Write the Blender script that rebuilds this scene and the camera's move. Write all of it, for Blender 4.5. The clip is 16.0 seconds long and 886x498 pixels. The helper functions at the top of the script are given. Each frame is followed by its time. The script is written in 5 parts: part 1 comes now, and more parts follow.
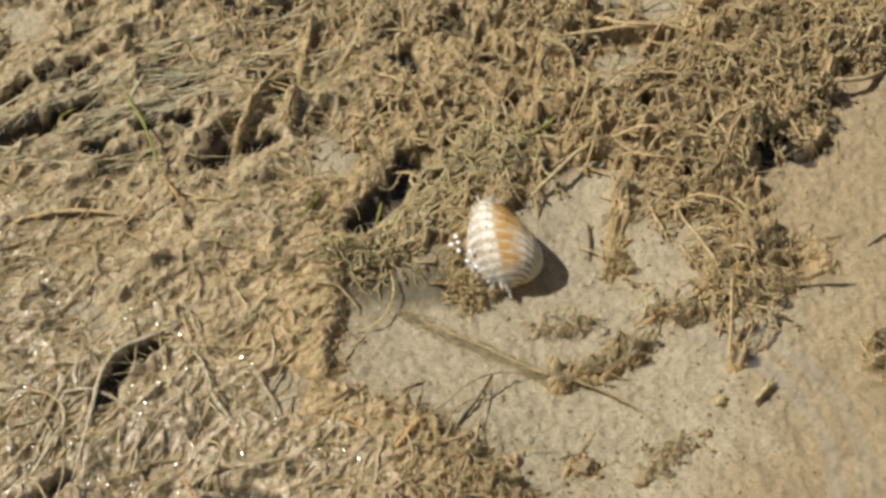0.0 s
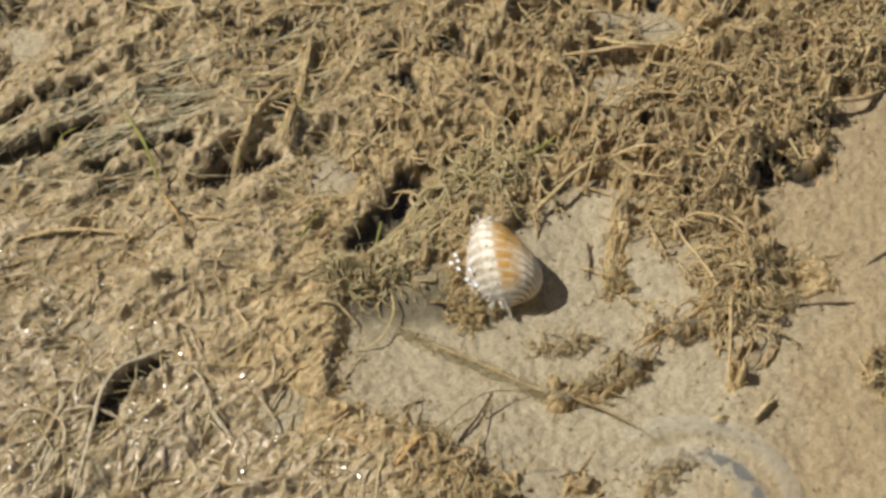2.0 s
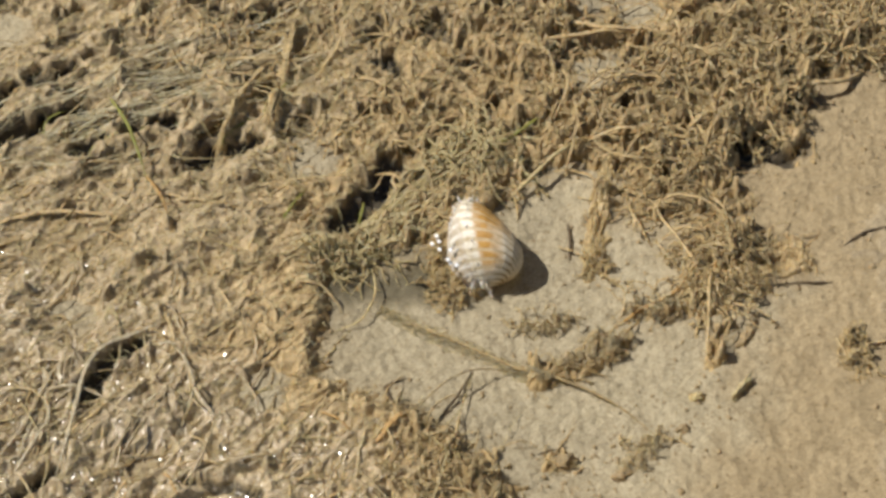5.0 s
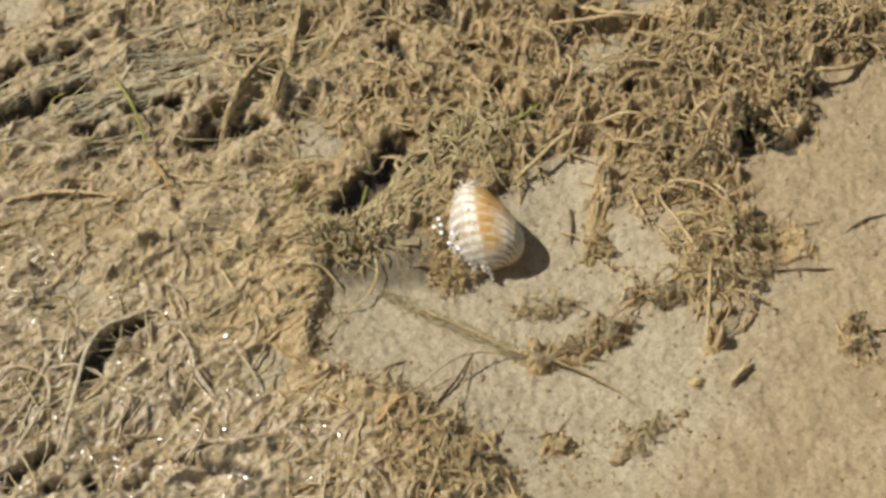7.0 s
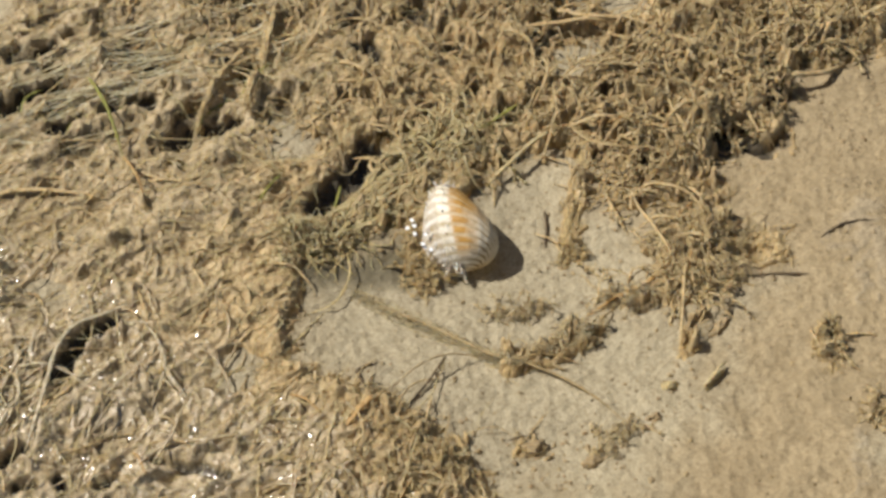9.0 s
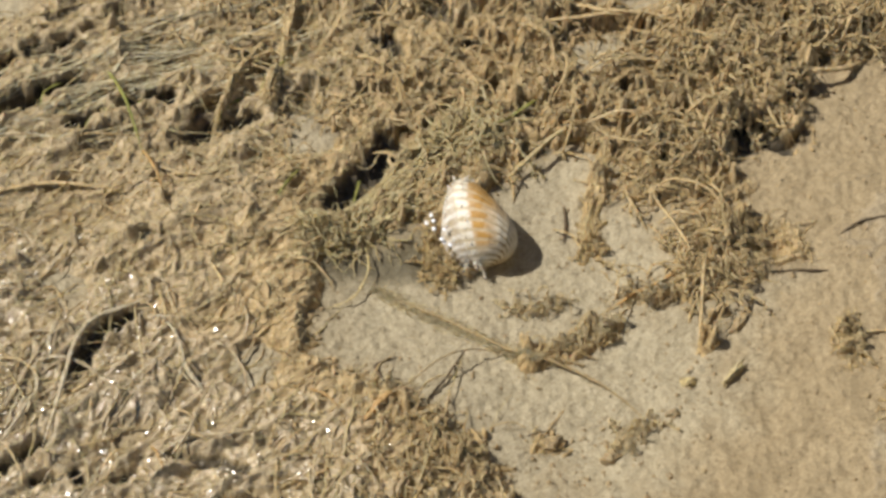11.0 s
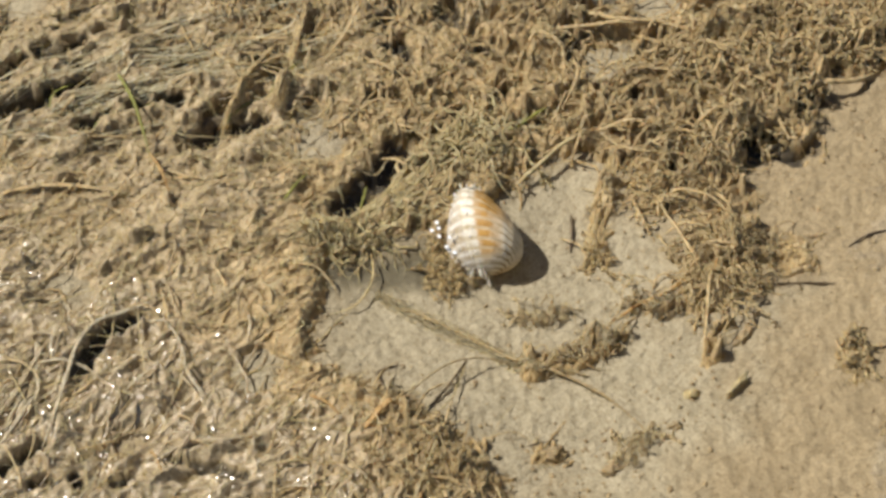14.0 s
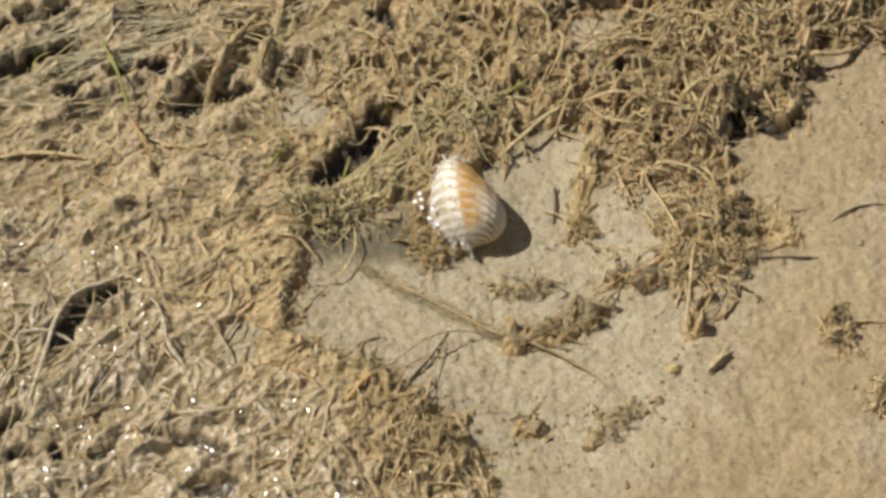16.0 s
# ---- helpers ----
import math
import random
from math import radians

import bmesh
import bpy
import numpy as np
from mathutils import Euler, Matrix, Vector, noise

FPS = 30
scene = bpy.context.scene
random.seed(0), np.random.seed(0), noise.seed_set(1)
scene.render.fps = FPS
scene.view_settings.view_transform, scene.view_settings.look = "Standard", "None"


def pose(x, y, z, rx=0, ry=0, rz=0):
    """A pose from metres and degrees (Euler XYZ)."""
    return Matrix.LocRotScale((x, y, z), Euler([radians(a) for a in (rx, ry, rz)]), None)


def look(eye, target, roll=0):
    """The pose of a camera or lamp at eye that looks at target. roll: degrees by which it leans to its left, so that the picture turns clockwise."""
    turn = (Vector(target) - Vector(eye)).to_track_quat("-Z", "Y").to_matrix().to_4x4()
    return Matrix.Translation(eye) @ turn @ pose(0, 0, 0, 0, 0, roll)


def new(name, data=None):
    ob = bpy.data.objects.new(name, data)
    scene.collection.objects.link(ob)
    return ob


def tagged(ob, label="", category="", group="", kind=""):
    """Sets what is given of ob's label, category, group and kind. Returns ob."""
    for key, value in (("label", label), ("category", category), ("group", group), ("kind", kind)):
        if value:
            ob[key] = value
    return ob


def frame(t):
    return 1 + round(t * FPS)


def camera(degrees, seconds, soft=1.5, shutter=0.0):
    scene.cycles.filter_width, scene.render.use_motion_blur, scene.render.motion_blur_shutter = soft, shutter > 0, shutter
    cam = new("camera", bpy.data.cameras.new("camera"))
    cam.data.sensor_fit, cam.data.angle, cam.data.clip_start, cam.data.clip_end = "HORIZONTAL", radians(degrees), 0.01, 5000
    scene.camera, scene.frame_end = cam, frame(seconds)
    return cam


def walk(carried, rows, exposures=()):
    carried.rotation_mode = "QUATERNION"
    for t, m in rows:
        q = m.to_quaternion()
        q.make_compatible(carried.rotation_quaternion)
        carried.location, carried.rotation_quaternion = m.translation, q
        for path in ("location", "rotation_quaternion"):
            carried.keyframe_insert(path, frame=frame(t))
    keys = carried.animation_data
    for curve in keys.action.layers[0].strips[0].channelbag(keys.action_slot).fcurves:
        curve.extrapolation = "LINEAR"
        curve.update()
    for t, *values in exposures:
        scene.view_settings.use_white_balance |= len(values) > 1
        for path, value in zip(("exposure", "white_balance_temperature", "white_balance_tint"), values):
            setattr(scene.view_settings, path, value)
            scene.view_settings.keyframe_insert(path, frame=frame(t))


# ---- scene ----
# ---- camera and its path ----
cam = camera(20, 16.0, soft=3.2)
PATH = [
    (0.0, (-0.0196, -0.8298, 1.0190), (-0.0089, 0.0120, 0.0000), 0.131),
    (0.5, (-0.0144, -0.8320, 1.0176), (-0.0097, 0.0145, 0.0000), -0.356),
    (1.0, (-0.0167, -0.8333, 1.0184), (-0.0069, 0.0192, 0.0000), -0.019),
    (1.5, (-0.0141, -0.8326, 1.0196), (0.0002, 0.0208, 0.0000), 0.148),
    (2.0, (-0.0212, -0.8363, 1.0175), (-0.0087, 0.0250, 0.0000), 0.208),
    (2.5, (-0.0132, -0.8361, 1.0220), (-0.0071, 0.0215, 0.0000), -0.095),
    (3.0, (-0.0105, -0.8368, 1.0252), (-0.0095, 0.0212, 0.0000), -0.315),
    (3.5, (-0.0120, -0.8400, 1.0233), (0.0006, 0.0212, 0.0000), 0.221),
    (4.0, (-0.0081, -0.8417, 1.0250), (0.0023, 0.0147, 0.0000), -0.052),
    (4.2, (-0.0138, -0.8480, 1.0192), (0.0019, 0.0171, 0.0000), 0.199),
    (6.3, (-0.0029, -0.8598, 1.0181), (-0.0008, 0.0060, 0.0000), -0.290),
    (6.5, (-0.0049, -0.8651, 1.0133), (-0.0008, 0.0071, 0.0000), -0.136),
    (7.0, (0.0000, -0.8567, 1.0209), (0.0000, 0.0000, 0.0000), 0.000),
    (7.5, (-0.0007, -0.8575, 1.0180), (0.0031, -0.0017, 0.0000), 0.327),
    (8.0, (0.0005, -0.8608, 1.0153), (0.0088, 0.0065, 0.0000), 0.459),
    (8.5, (0.0010, -0.8567, 1.0160), (0.0154, -0.0001, 0.0000), 1.057),
    (9.0, (0.0027, -0.8590, 1.0104), (0.0140, 0.0011, 0.0000), 1.022),
    (9.2, (-0.0009, -0.8522, 1.0156), (0.0097, 0.0026, 0.0000), 1.083),
    (11.3, (0.0043, -0.8567, 1.0097), (0.0021, -0.0028, 0.0000), 0.519),
    (11.5, (0.0097, -0.8489, 1.0164), (0.0018, 0.0001, 0.0000), 0.139),
    (12.0, (0.0071, -0.8558, 1.0114), (-0.0029, 0.0084, 0.0000), 0.113),
    (12.5, (0.0070, -0.8554, 1.0138), (-0.0014, 0.0031, 0.0000), 0.274),
    (13.0, (0.0203, -0.8517, 1.0151), (0.0062, 0.0055, 0.0000), 0.212),
    (13.5, (0.0224, -0.8493, 1.0114), (0.0099, 0.0093, 0.0000), 0.635),
    (14.0, (0.0230, -0.8491, 1.0104), (0.0011, 0.0027, 0.0000), 0.352),
    (14.5, (0.0335, -0.8519, 1.0113), (0.0075, 0.0010, 0.0000), 0.009),
    (15.0, (0.0247, -0.8545, 1.0047), (0.0084, -0.0050, 0.0000), 0.847),
    (15.5, (0.0297, -0.8446, 1.0101), (0.0117, -0.0042, 0.0000), 1.063),
    (16.0, (0.0281, -0.8348, 1.0163), (0.0108, -0.0163, 0.0000), 0.981),
]
walk(cam, [(t, look(eye, target, roll)) for t, eye, target, roll in PATH],
     exposures=[(0, -0.06), (4.2, -0.06), (6.8, 0.0), (16, 0.01)])

# ---- sky, sun, exposure ----
SUN_AZ, SUN_EL = radians(177), radians(54)      # azimuth counted from +x towards +y
sun_way = Vector((math.cos(SUN_AZ) * math.cos(SUN_EL), math.sin(SUN_AZ) * math.cos(SUN_EL), math.sin(SUN_EL)))
world = bpy.data.worlds.new("sky")
scene.world = world
world.use_nodes = True
sky = world.node_tree.nodes.new("ShaderNodeTexSky")
sky.sky_type, sky.sun_disc = "NISHITA", False
sky.sun_elevation, sky.sun_rotation = SUN_EL, math.pi / 2 - SUN_AZ
world.node_tree.links.new(sky.outputs[0], world.node_tree.nodes["Background"].inputs[0])
world.node_tree.nodes["Background"].inputs[1].default_value = 0.05
lamp = bpy.data.lights.new("sun", "SUN")
lamp.energy, lamp.angle, lamp.color = 5.0, radians(0.5), (1.0, 0.95, 0.872)
sun = new("sun", lamp)
sun.matrix_world = look(sun_way * 20, (0, 0, 0))


# ---- materials ----
def material(name, **sockets):
    m = bpy.data.materials.new(name)
    m.use_nodes = True
    b = m.node_tree.nodes["Principled BSDF"]
    for key, value in sockets.items():
        b.inputs[key.replace("_", " ")].default_value = value
    return m, m.node_tree, b


def noise_node(tree, scale, detail=4.0, rough=0.6, coords="Object"):
    c = tree.nodes.new("ShaderNodeTexCoord")
    n = tree.nodes.new("ShaderNodeTexNoise")
    n.inputs["Scale"].default_value, n.inputs["Detail"].default_value, n.inputs["Roughness"].default_value = scale, detail, rough
    tree.links.new(c.outputs[coords], n.inputs["Vector"])
    return n.outputs["Fac"]


def ramp(tree, fac, *stops):
    r = tree.nodes.new("ShaderNodeValToRGB")
    for k, (at, colour) in enumerate(stops):
        e = r.color_ramp.elements[k] if k < 2 else r.color_ramp.elements.new(at)
        e.position, e.color = at, (*colour, 1)
    tree.links.new(fac, r.inputs["Fac"])
    return r.outputs["Color"]


def mixed(tree, fac, a, b, how="MIX"):
    n = tree.nodes.new("ShaderNodeMix")
    n.data_type, n.blend_type = "RGBA", how
    for value, socket in ((fac, n.inputs["Factor"]), (a, n.inputs["A"]), (b, n.inputs["B"])):
        if isinstance(value, bpy.types.NodeSocket):
            tree.links.new(value, socket)
        else:
            socket.default_value = value if isinstance(value, float) else (*value, 1)
    return n.outputs["Result"]


def bump(tree, b, fac, strength, distance):
    n = tree.nodes.new("ShaderNodeBump")
    n.inputs["Strength"].default_value, n.inputs["Distance"].default_value = strength, distance
    tree.links.new(fac, n.inputs["Height"])
    tree.links.new(n.outputs["Normal"], b.inputs["Normal"])


def island(tree):
    return tree.nodes.new("ShaderNodeNewGeometry").outputs["Random Per Island"]


def attribute(tree, name):
    a = tree.nodes.new("ShaderNodeAttribute")
    a.attribute_name = name
    return a.outputs["Fac"]


def ease_node(tree, value, low, high):
    n = tree.nodes.new("ShaderNodeMapRange")
    n.interpolation_type = "SMOOTHSTEP"
    n.inputs["From Min"].default_value, n.inputs["From Max"].default_value = low, high
    tree.links.new(value, n.inputs["Value"])
    return n.outputs[0]


def mud_material():
    m, tree, b = material("silty_mud", Roughness=0.75)
    speckle = noise_node(tree, 900, 3)
    broad = noise_node(tree, 28, 5)
    tan = ramp(tree, broad, (0.3, (0.44, 0.346, 0.212)), (0.7, (0.485, 0.386, 0.242)))
    grey = ramp(tree, broad, (0.3, (0.485, 0.42, 0.298)), (0.7, (0.555, 0.487, 0.35)))
    base = mixed(tree, attribute(tree, "tan_silt"), grey, tan)
    base = mixed(tree, 1.0, base, ramp(tree, noise_node(tree, 130, 4, 0.6), (0.35, (0.84, 0.83, 0.80)), (0.6, (1.0, 1.0, 1.0))), "MULTIPLY")
    base = mixed(tree, 1.0, base, ramp(tree, noise_node(tree, 420, 3, 0.6), (0.30, (0.66, 0.62, 0.55)), (0.44, (1.0, 1.0, 1.0))), "MULTIPLY")
    base = mixed(tree, attribute(tree, "murk"), base, (0.16, 0.135, 0.075))
    # shade inside holes and pits, painted near-black into the mud colour
    black = mixed(tree, attribute(tree, "cavity_shade"), base, (0.035, 0.03, 0.022))
    fine = ramp(tree, speckle, (0.3, (0.62, 0.60, 0.56)), (0.60, (1.0, 1.0, 1.0)))
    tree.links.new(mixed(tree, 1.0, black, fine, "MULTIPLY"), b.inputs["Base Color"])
    bump(tree, b, noise_node(tree, 330, 6, 0.75), 0.8, 0.0016)
    return m


def strand_material(name, dark, light, roughness=0.8, specks=0.35):
    m, tree, b = material(name, Roughness=roughness, Subsurface_Weight=0.5, Subsurface_Radius=(1.0, 0.75, 0.45), Subsurface_Scale=0.0012)
    base = ramp(tree, island(tree), (0.0, dark), (1.0, light))
    patch = ramp(tree, noise_node(tree, 260, 5, 0.7), (0.34, (1 - specks,) * 3), (0.6, (1.0, 1.0, 1.0)))
    fine = ramp(tree, noise_node(tree, 1200, 3, 0.6), (0.34, (0.60, 0.56, 0.49)), (0.58, (1.06, 1.06, 1.06)))
    base = mixed(tree, 1.0, mixed(tree, 1.0, base, patch, "MULTIPLY"), fine, "MULTIPLY")
    tree.links.new(base, b.inputs["Base Color"])
    bump(tree, b, noise_node(tree, 700, 5, 0.7), 0.7, 0.0008)
    return m


MUD = mud_material()
SILTED = strand_material("silt_coated_algae", (0.51, 0.375, 0.18), (0.74, 0.57, 0.315))
OLIVE = strand_material("olive_algae", (0.53, 0.43, 0.21), (0.71, 0.585, 0.33))
WET = strand_material("wet_algae", (0.36, 0.28, 0.14), (0.64, 0.52, 0.33), 0.22, 0.35)
PALE_WET = strand_material("pale_wet_algae", (0.48, 0.40, 0.25), (0.68, 0.59, 0.42), 0.22, 0.35)
WET.node_tree.nodes["Principled BSDF"].inputs["Specular IOR Level"].default_value = 1.0
GREEN = strand_material("green_blade", (0.24, 0.26, 0.045), (0.38, 0.37, 0.09), 0.45, 0.2)
STRAW = strand_material("straw", (0.50, 0.30, 0.10), (0.58, 0.38, 0.15), 0.5, 0.25)
TWIG = strand_material("dark_twig", (0.10, 0.07, 0.04), (0.17, 0.12, 0.07), 0.7)
SILT_TWIG = strand_material("silted_twig", (0.34, 0.26, 0.13), (0.56, 0.44, 0.25), 0.8)
PALE_HAIR = strand_material("pale_hair_algae", (0.56, 0.48, 0.29), (0.76, 0.68, 0.47), 0.6, 0.2)
CRUMBLE = strand_material("silt_crumb", (0.36, 0.27, 0.15), (0.50, 0.39, 0.23), 0.8)
CRUMB = strand_material("dark_crumb", (0.05, 0.035, 0.02), (0.20, 0.14, 0.075), 0.8)

PALE_OLIVE = strand_material("pale_olive_algae", (0.52, 0.43, 0.22), (0.70, 0.585, 0.335), 0.7, 0.25)

# ---- relief of the bed ----
rng = np.random.default_rng(5)
GRID = rng.normal(size=(64, 64, 2))
GRID /= np.linalg.norm(GRID, axis=2, keepdims=True)


def gnoise(x, y, size, turn=0.0, stretch=1.0, shift=0.0):
    """Smooth gradient noise, about -0.7 to 0.7, with features of that size in metres."""
    c, s = math.cos(turn), math.sin(turn)
    u, v = (x * c + y * s) / (size * stretch) + shift, (-x * s + y * c) / size + shift * 1.7
    iu, iv = np.floor(u).astype(int), np.floor(v).astype(int)
    fu, fv = u - iu, v - iv
    a, b = fu * fu * fu * (fu * (fu * 6 - 15) + 10), fv * fv * fv * (fv * (fv * 6 - 15) + 10)

    def corner(du, dv):
        g = GRID[(iu + du) % 64, (iv + dv) % 64]
        return g[..., 0] * (fu - du) + g[..., 1] * (fv - dv)
    low = corner(0, 0) * (1 - a) + corner(1, 0) * a
    high = corner(0, 1) * (1 - a) + corner(1, 1) * a
    return low * (1 - b) + high * b


def along(x, y, line):
    """Distance to a line of plan points."""
    best = np.full(np.shape(x), 9.0)
    for (ax, ay), (bx, by) in zip(line[:-1], line[1:]):
        t = np.clip(((x - ax) * (bx - ax) + (y - ay) * (by - ay)) / ((bx - ax) ** 2 + (by - ay) ** 2 + 1e-12), 0, 1)
        best = np.minimum(best, np.hypot(x - ax - t * (bx - ax), y - ay - t * (by - ay)))
    return best


def inside(x, y, ring):
    """Signed distance to a closed outline, positive inside."""
    d, odd = along(x, y, [*ring, ring[0]]), np.zeros(np.shape(x), bool)
    for (ax, ay), (bx, by) in zip(ring, [*ring[1:], ring[0]]):
        cross = (ay > y) != (by > y)
        odd ^= cross & (x < ax + (y - ay) / np.where(by == ay, 1e-9, by - ay) * (bx - ax))
    return np.where(odd, d, -d)


def ease(v, low, high):
    t = np.clip((v - low) / (high - low), 0, 1)
    return t * t * (3 - 2 * t)


# bare silt between the algae, the grey hollow in its middle, and the holes under the strands
BARE = [(0.3743, 0.1471), (0.2054, 0.1426), (0.1982, 0.0818), (0.1685, 0.0608), (0.1432, 0.0526), (0.0975, 0.0608), (0.0736, 0.0839), (0.0419, 0.0567), (0.0048, 0.0162),
        (-0.0133, 0.0201), (-0.0581, -0.0035), (-0.0642, -0.0455), (-0.0662, -0.0750), (-0.0386, -0.0805), (-0.0240, -0.0966), (0.0045, -0.1090), (0.0242, -0.1229), (0.0353, -0.1350), (0.0389, -0.2293), (0.3108, -0.2293)]
GREY = [(0.0296, 0.0567), (0.0798, 0.0818), (0.0937, 0.0444), (0.1342, 0.0082), (0.1342, -0.0380), (0.1826, -0.0228), (0.1577, -0.0750), (0.1374, -0.1177), (0.1010, -0.1653), (0.0318, -0.1752), (-0.0068, -0.1072),
        (-0.0646, -0.0787), (-0.0668, -0.0113), (-0.0133, 0.0162)]
SPOTS = [((0.0871, 0.1920), 0.013), ((0.1131, 0.1873), 0.017), ((0.0883, 0.1404), 0.016), ((-0.0712, 0.0775), 0.017), ((-0.1440, 0.1448), 0.012), ((-0.0903, -0.0841), 0.013), ((-0.1932, -0.0305), 0.012), ((-0.2458, 0.1813), 0.014), ((0.2400, -0.1290), 0.010)]
HOLES_WEST = [([(-0.1859, 0.0911), (-0.1977, 0.0834)], 0.0042, 0.0140), ([(-0.1979, 0.1135), (-0.2186, 0.1057)], 0.0045, 0.0140), ([(-0.2222, 0.0979), (-0.2448, 0.0868), (-0.2569, 0.0834)], 0.0048, 0.0150),
              ([(-0.1884, 0.0775), (-0.2152, 0.0717)], 0.0030, 0.0090), ([(-0.2368, 0.1284), (-0.2486, 0.1196)], 0.0040, 0.0120), ([(-0.1560, -0.0530), (-0.1724, -0.0659), (-0.1806, -0.0877)], 0.0050, 0.0160),
              ([(-0.1917, -0.1350), (-0.2048, -0.1435), (-0.2131, -0.1570)], 0.0030, 0.0090), ([(-0.2037, 0.1426), (-0.2269, 0.1310)], 0.0050, 0.0130), ([(-0.2180, -0.1490), (-0.2080, -0.1530)], 0.0030, 0.0090),
              ([(-0.1930, -0.1560), (-0.1850, -0.1530)], 0.0028, 0.0090), ([(-0.1740, -0.1500), (-0.1690, -0.1560)], 0.0026, 0.0090), ([(-0.1540, -0.1530), (-0.1470, -0.1490)], 0.0028, 0.0090)]
HOLES_MIDDLE = [([(-0.0260, 0.0720), (-0.0380, 0.0480), (-0.0520, 0.0300)], 0.0085, 0.0130), ([(-0.1485, 0.1031), (-0.1608, 0.0997), (-0.1720, 0.0937)], 0.0052, 0.0170), ([(-0.1008, 0.0911), (-0.1181, 0.0826)], 0.0042, 0.0130),
                ([(-0.1026, 0.1453), (-0.1133, 0.1399)], 0.0040, 0.0120), ([(-0.1249, 0.0860), (-0.1346, 0.0725)], 0.0052, 0.0160), ([(-0.0946, 0.1516), (-0.1100, 0.1381)], 0.0050, 0.0090),
                ([(-0.0270, 0.1516), (-0.0230, 0.1359)], 0.0050, 0.0100), ([(-0.0903, -0.1452), (-0.1270, -0.1384)], 0.0040, 0.0070), ([(-0.0549, -0.0082), (-0.0072, -0.0105)], 0.0120, 0.0046),
                ([(-0.0350, 0.1490), (-0.0310, 0.1440)], 0.0045, 0.0100), ([(0.0190, 0.1460), (0.0240, 0.1430)], 0.0045, 0.0090), ([(-0.1000, -0.1700), (-0.0880, -0.1640)], 0.0060, 0.0070)]
HOLES_EAST = [([(0.1432, 0.0988), (0.1373, 0.0796)], 0.0050, 0.0100), ([(0.1966, 0.1629), (0.1977, 0.1293), (0.1960, 0.0988)], 0.0060, 0.0080), ([(0.1781, 0.0839), (0.1914, 0.0754)], 0.0060, 0.0080),
              ([(0.1548, 0.0423), (0.1660, 0.0485)], 0.0040, 0.0060), ([(0.1695, -0.0016), (0.1802, 0.0004)], 0.0040, 0.0050), ([(0.1181, -0.0361), (0.1273, -0.0305)], 0.0040, 0.0060),
              ([(0.1370, 0.0900), (0.1450, 0.0870)], 0.0055, 0.0100), ([(0.1640, 0.1120), (0.1690, 0.1080)], 0.0045, 0.0100), ([(0.1790, 0.0890), (0.1900, 0.0870)], 0.0050, 0.0090)]
HOLES = HOLES_WEST + HOLES_MIDDLE + HOLES_EAST
RIDGES = [([(-0.0824, 0.1698), (-0.0874, 0.1337), (-0.0936, 0.0924)], 0.005, 0.009), ([(-0.0980, 0.1426), (-0.1089, 0.1161), (-0.1213, 0.0839)], 0.004, 0.008), ([(-0.1016, -0.0305), (-0.1384, -0.0530), (-0.1745, -0.0750)], 0.006, 0.006),
          ([(-0.0583, 0.0043), (-0.0943, 0.0043), (-0.1149, -0.0035)], 0.005, 0.004), ([(-0.1463, 0.1561), (-0.2098, 0.1118), (-0.2580, 0.0924)], 0.008, 0.005), ([(-0.0424, -0.0380), (-0.0820, -0.0750)], 0.006, 0.004)]
ISLES = [([(0.1384, -0.0190), (0.1550, 0.0043), (0.1805, 0.0043)], 0.013), ([(0.1051, -0.0312), (0.1322, -0.0228)], 0.005), ([(0.0520, -0.0700), (0.0720, -0.0650), (0.0880, -0.0520)], 0.0055),
         ([(0.0772, -0.0035), (0.0891, 0.0444)], 0.004), ([(0.2117, -0.0511), (0.2128, -0.0787)], 0.004),
         ([(0.1182, 0.0444), (0.1551, 0.0464)], 0.011), ([(0.1483, -0.0455), (0.1351, -0.0678)], 0.003), ([(0.0538, -0.1264), (0.0637, -0.1247)], 0.003), ([(0.2330, -0.0980), (0.2360, -0.1080)], 0.004)]
# line of a darker olive murk in the bed's colour beside the shell
MURK = [(-0.0560, -0.0090), (-0.0330, -0.0080), (-0.0150, -0.0020), (-0.0040, -0.0060)]
SHELL_AT = (0.0233, -0.0105)


def isle(x, y):
    """Distance to the edge of the small heaps that lie on the bare silt."""
    return np.minimum.reduce([along(x, y, line) - wide for line, wide in ISLES])


def cover(x, y):
    """How much algae covers the bed: 0 on bare silt, 1 on the mat."""
    wob = gnoise(x, y, 0.030) * 0.016 + gnoise(x, y, 0.009, shift=3.3) * 0.008
    d = inside(x, y, BARE) + wob
    for (sx, sy), r in SPOTS:
        d = np.maximum(d, r - np.hypot(x - sx, y - sy) + wob * 0.6)
    m = 1 - ease(d, -0.006, 0.006)
    return np.maximum(m, 1 - ease(isle(x, y) + wob * 0.7, -0.003, 0.005))


def flow(x, y):
    """The way the strands lie, in radians from +x."""
    return 0.52 + 0.3 * ease(-y, -0.05, 0.1) + 0.5 * ease(x, -0.1, 0.06) + gnoise(x, y, 0.07, shift=7.1) * (0.6 + 1.0 * ease(x, -0.12, 0.05))


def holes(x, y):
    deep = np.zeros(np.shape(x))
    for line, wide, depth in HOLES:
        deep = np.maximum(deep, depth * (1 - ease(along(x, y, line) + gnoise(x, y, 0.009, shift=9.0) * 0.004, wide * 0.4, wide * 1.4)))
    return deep


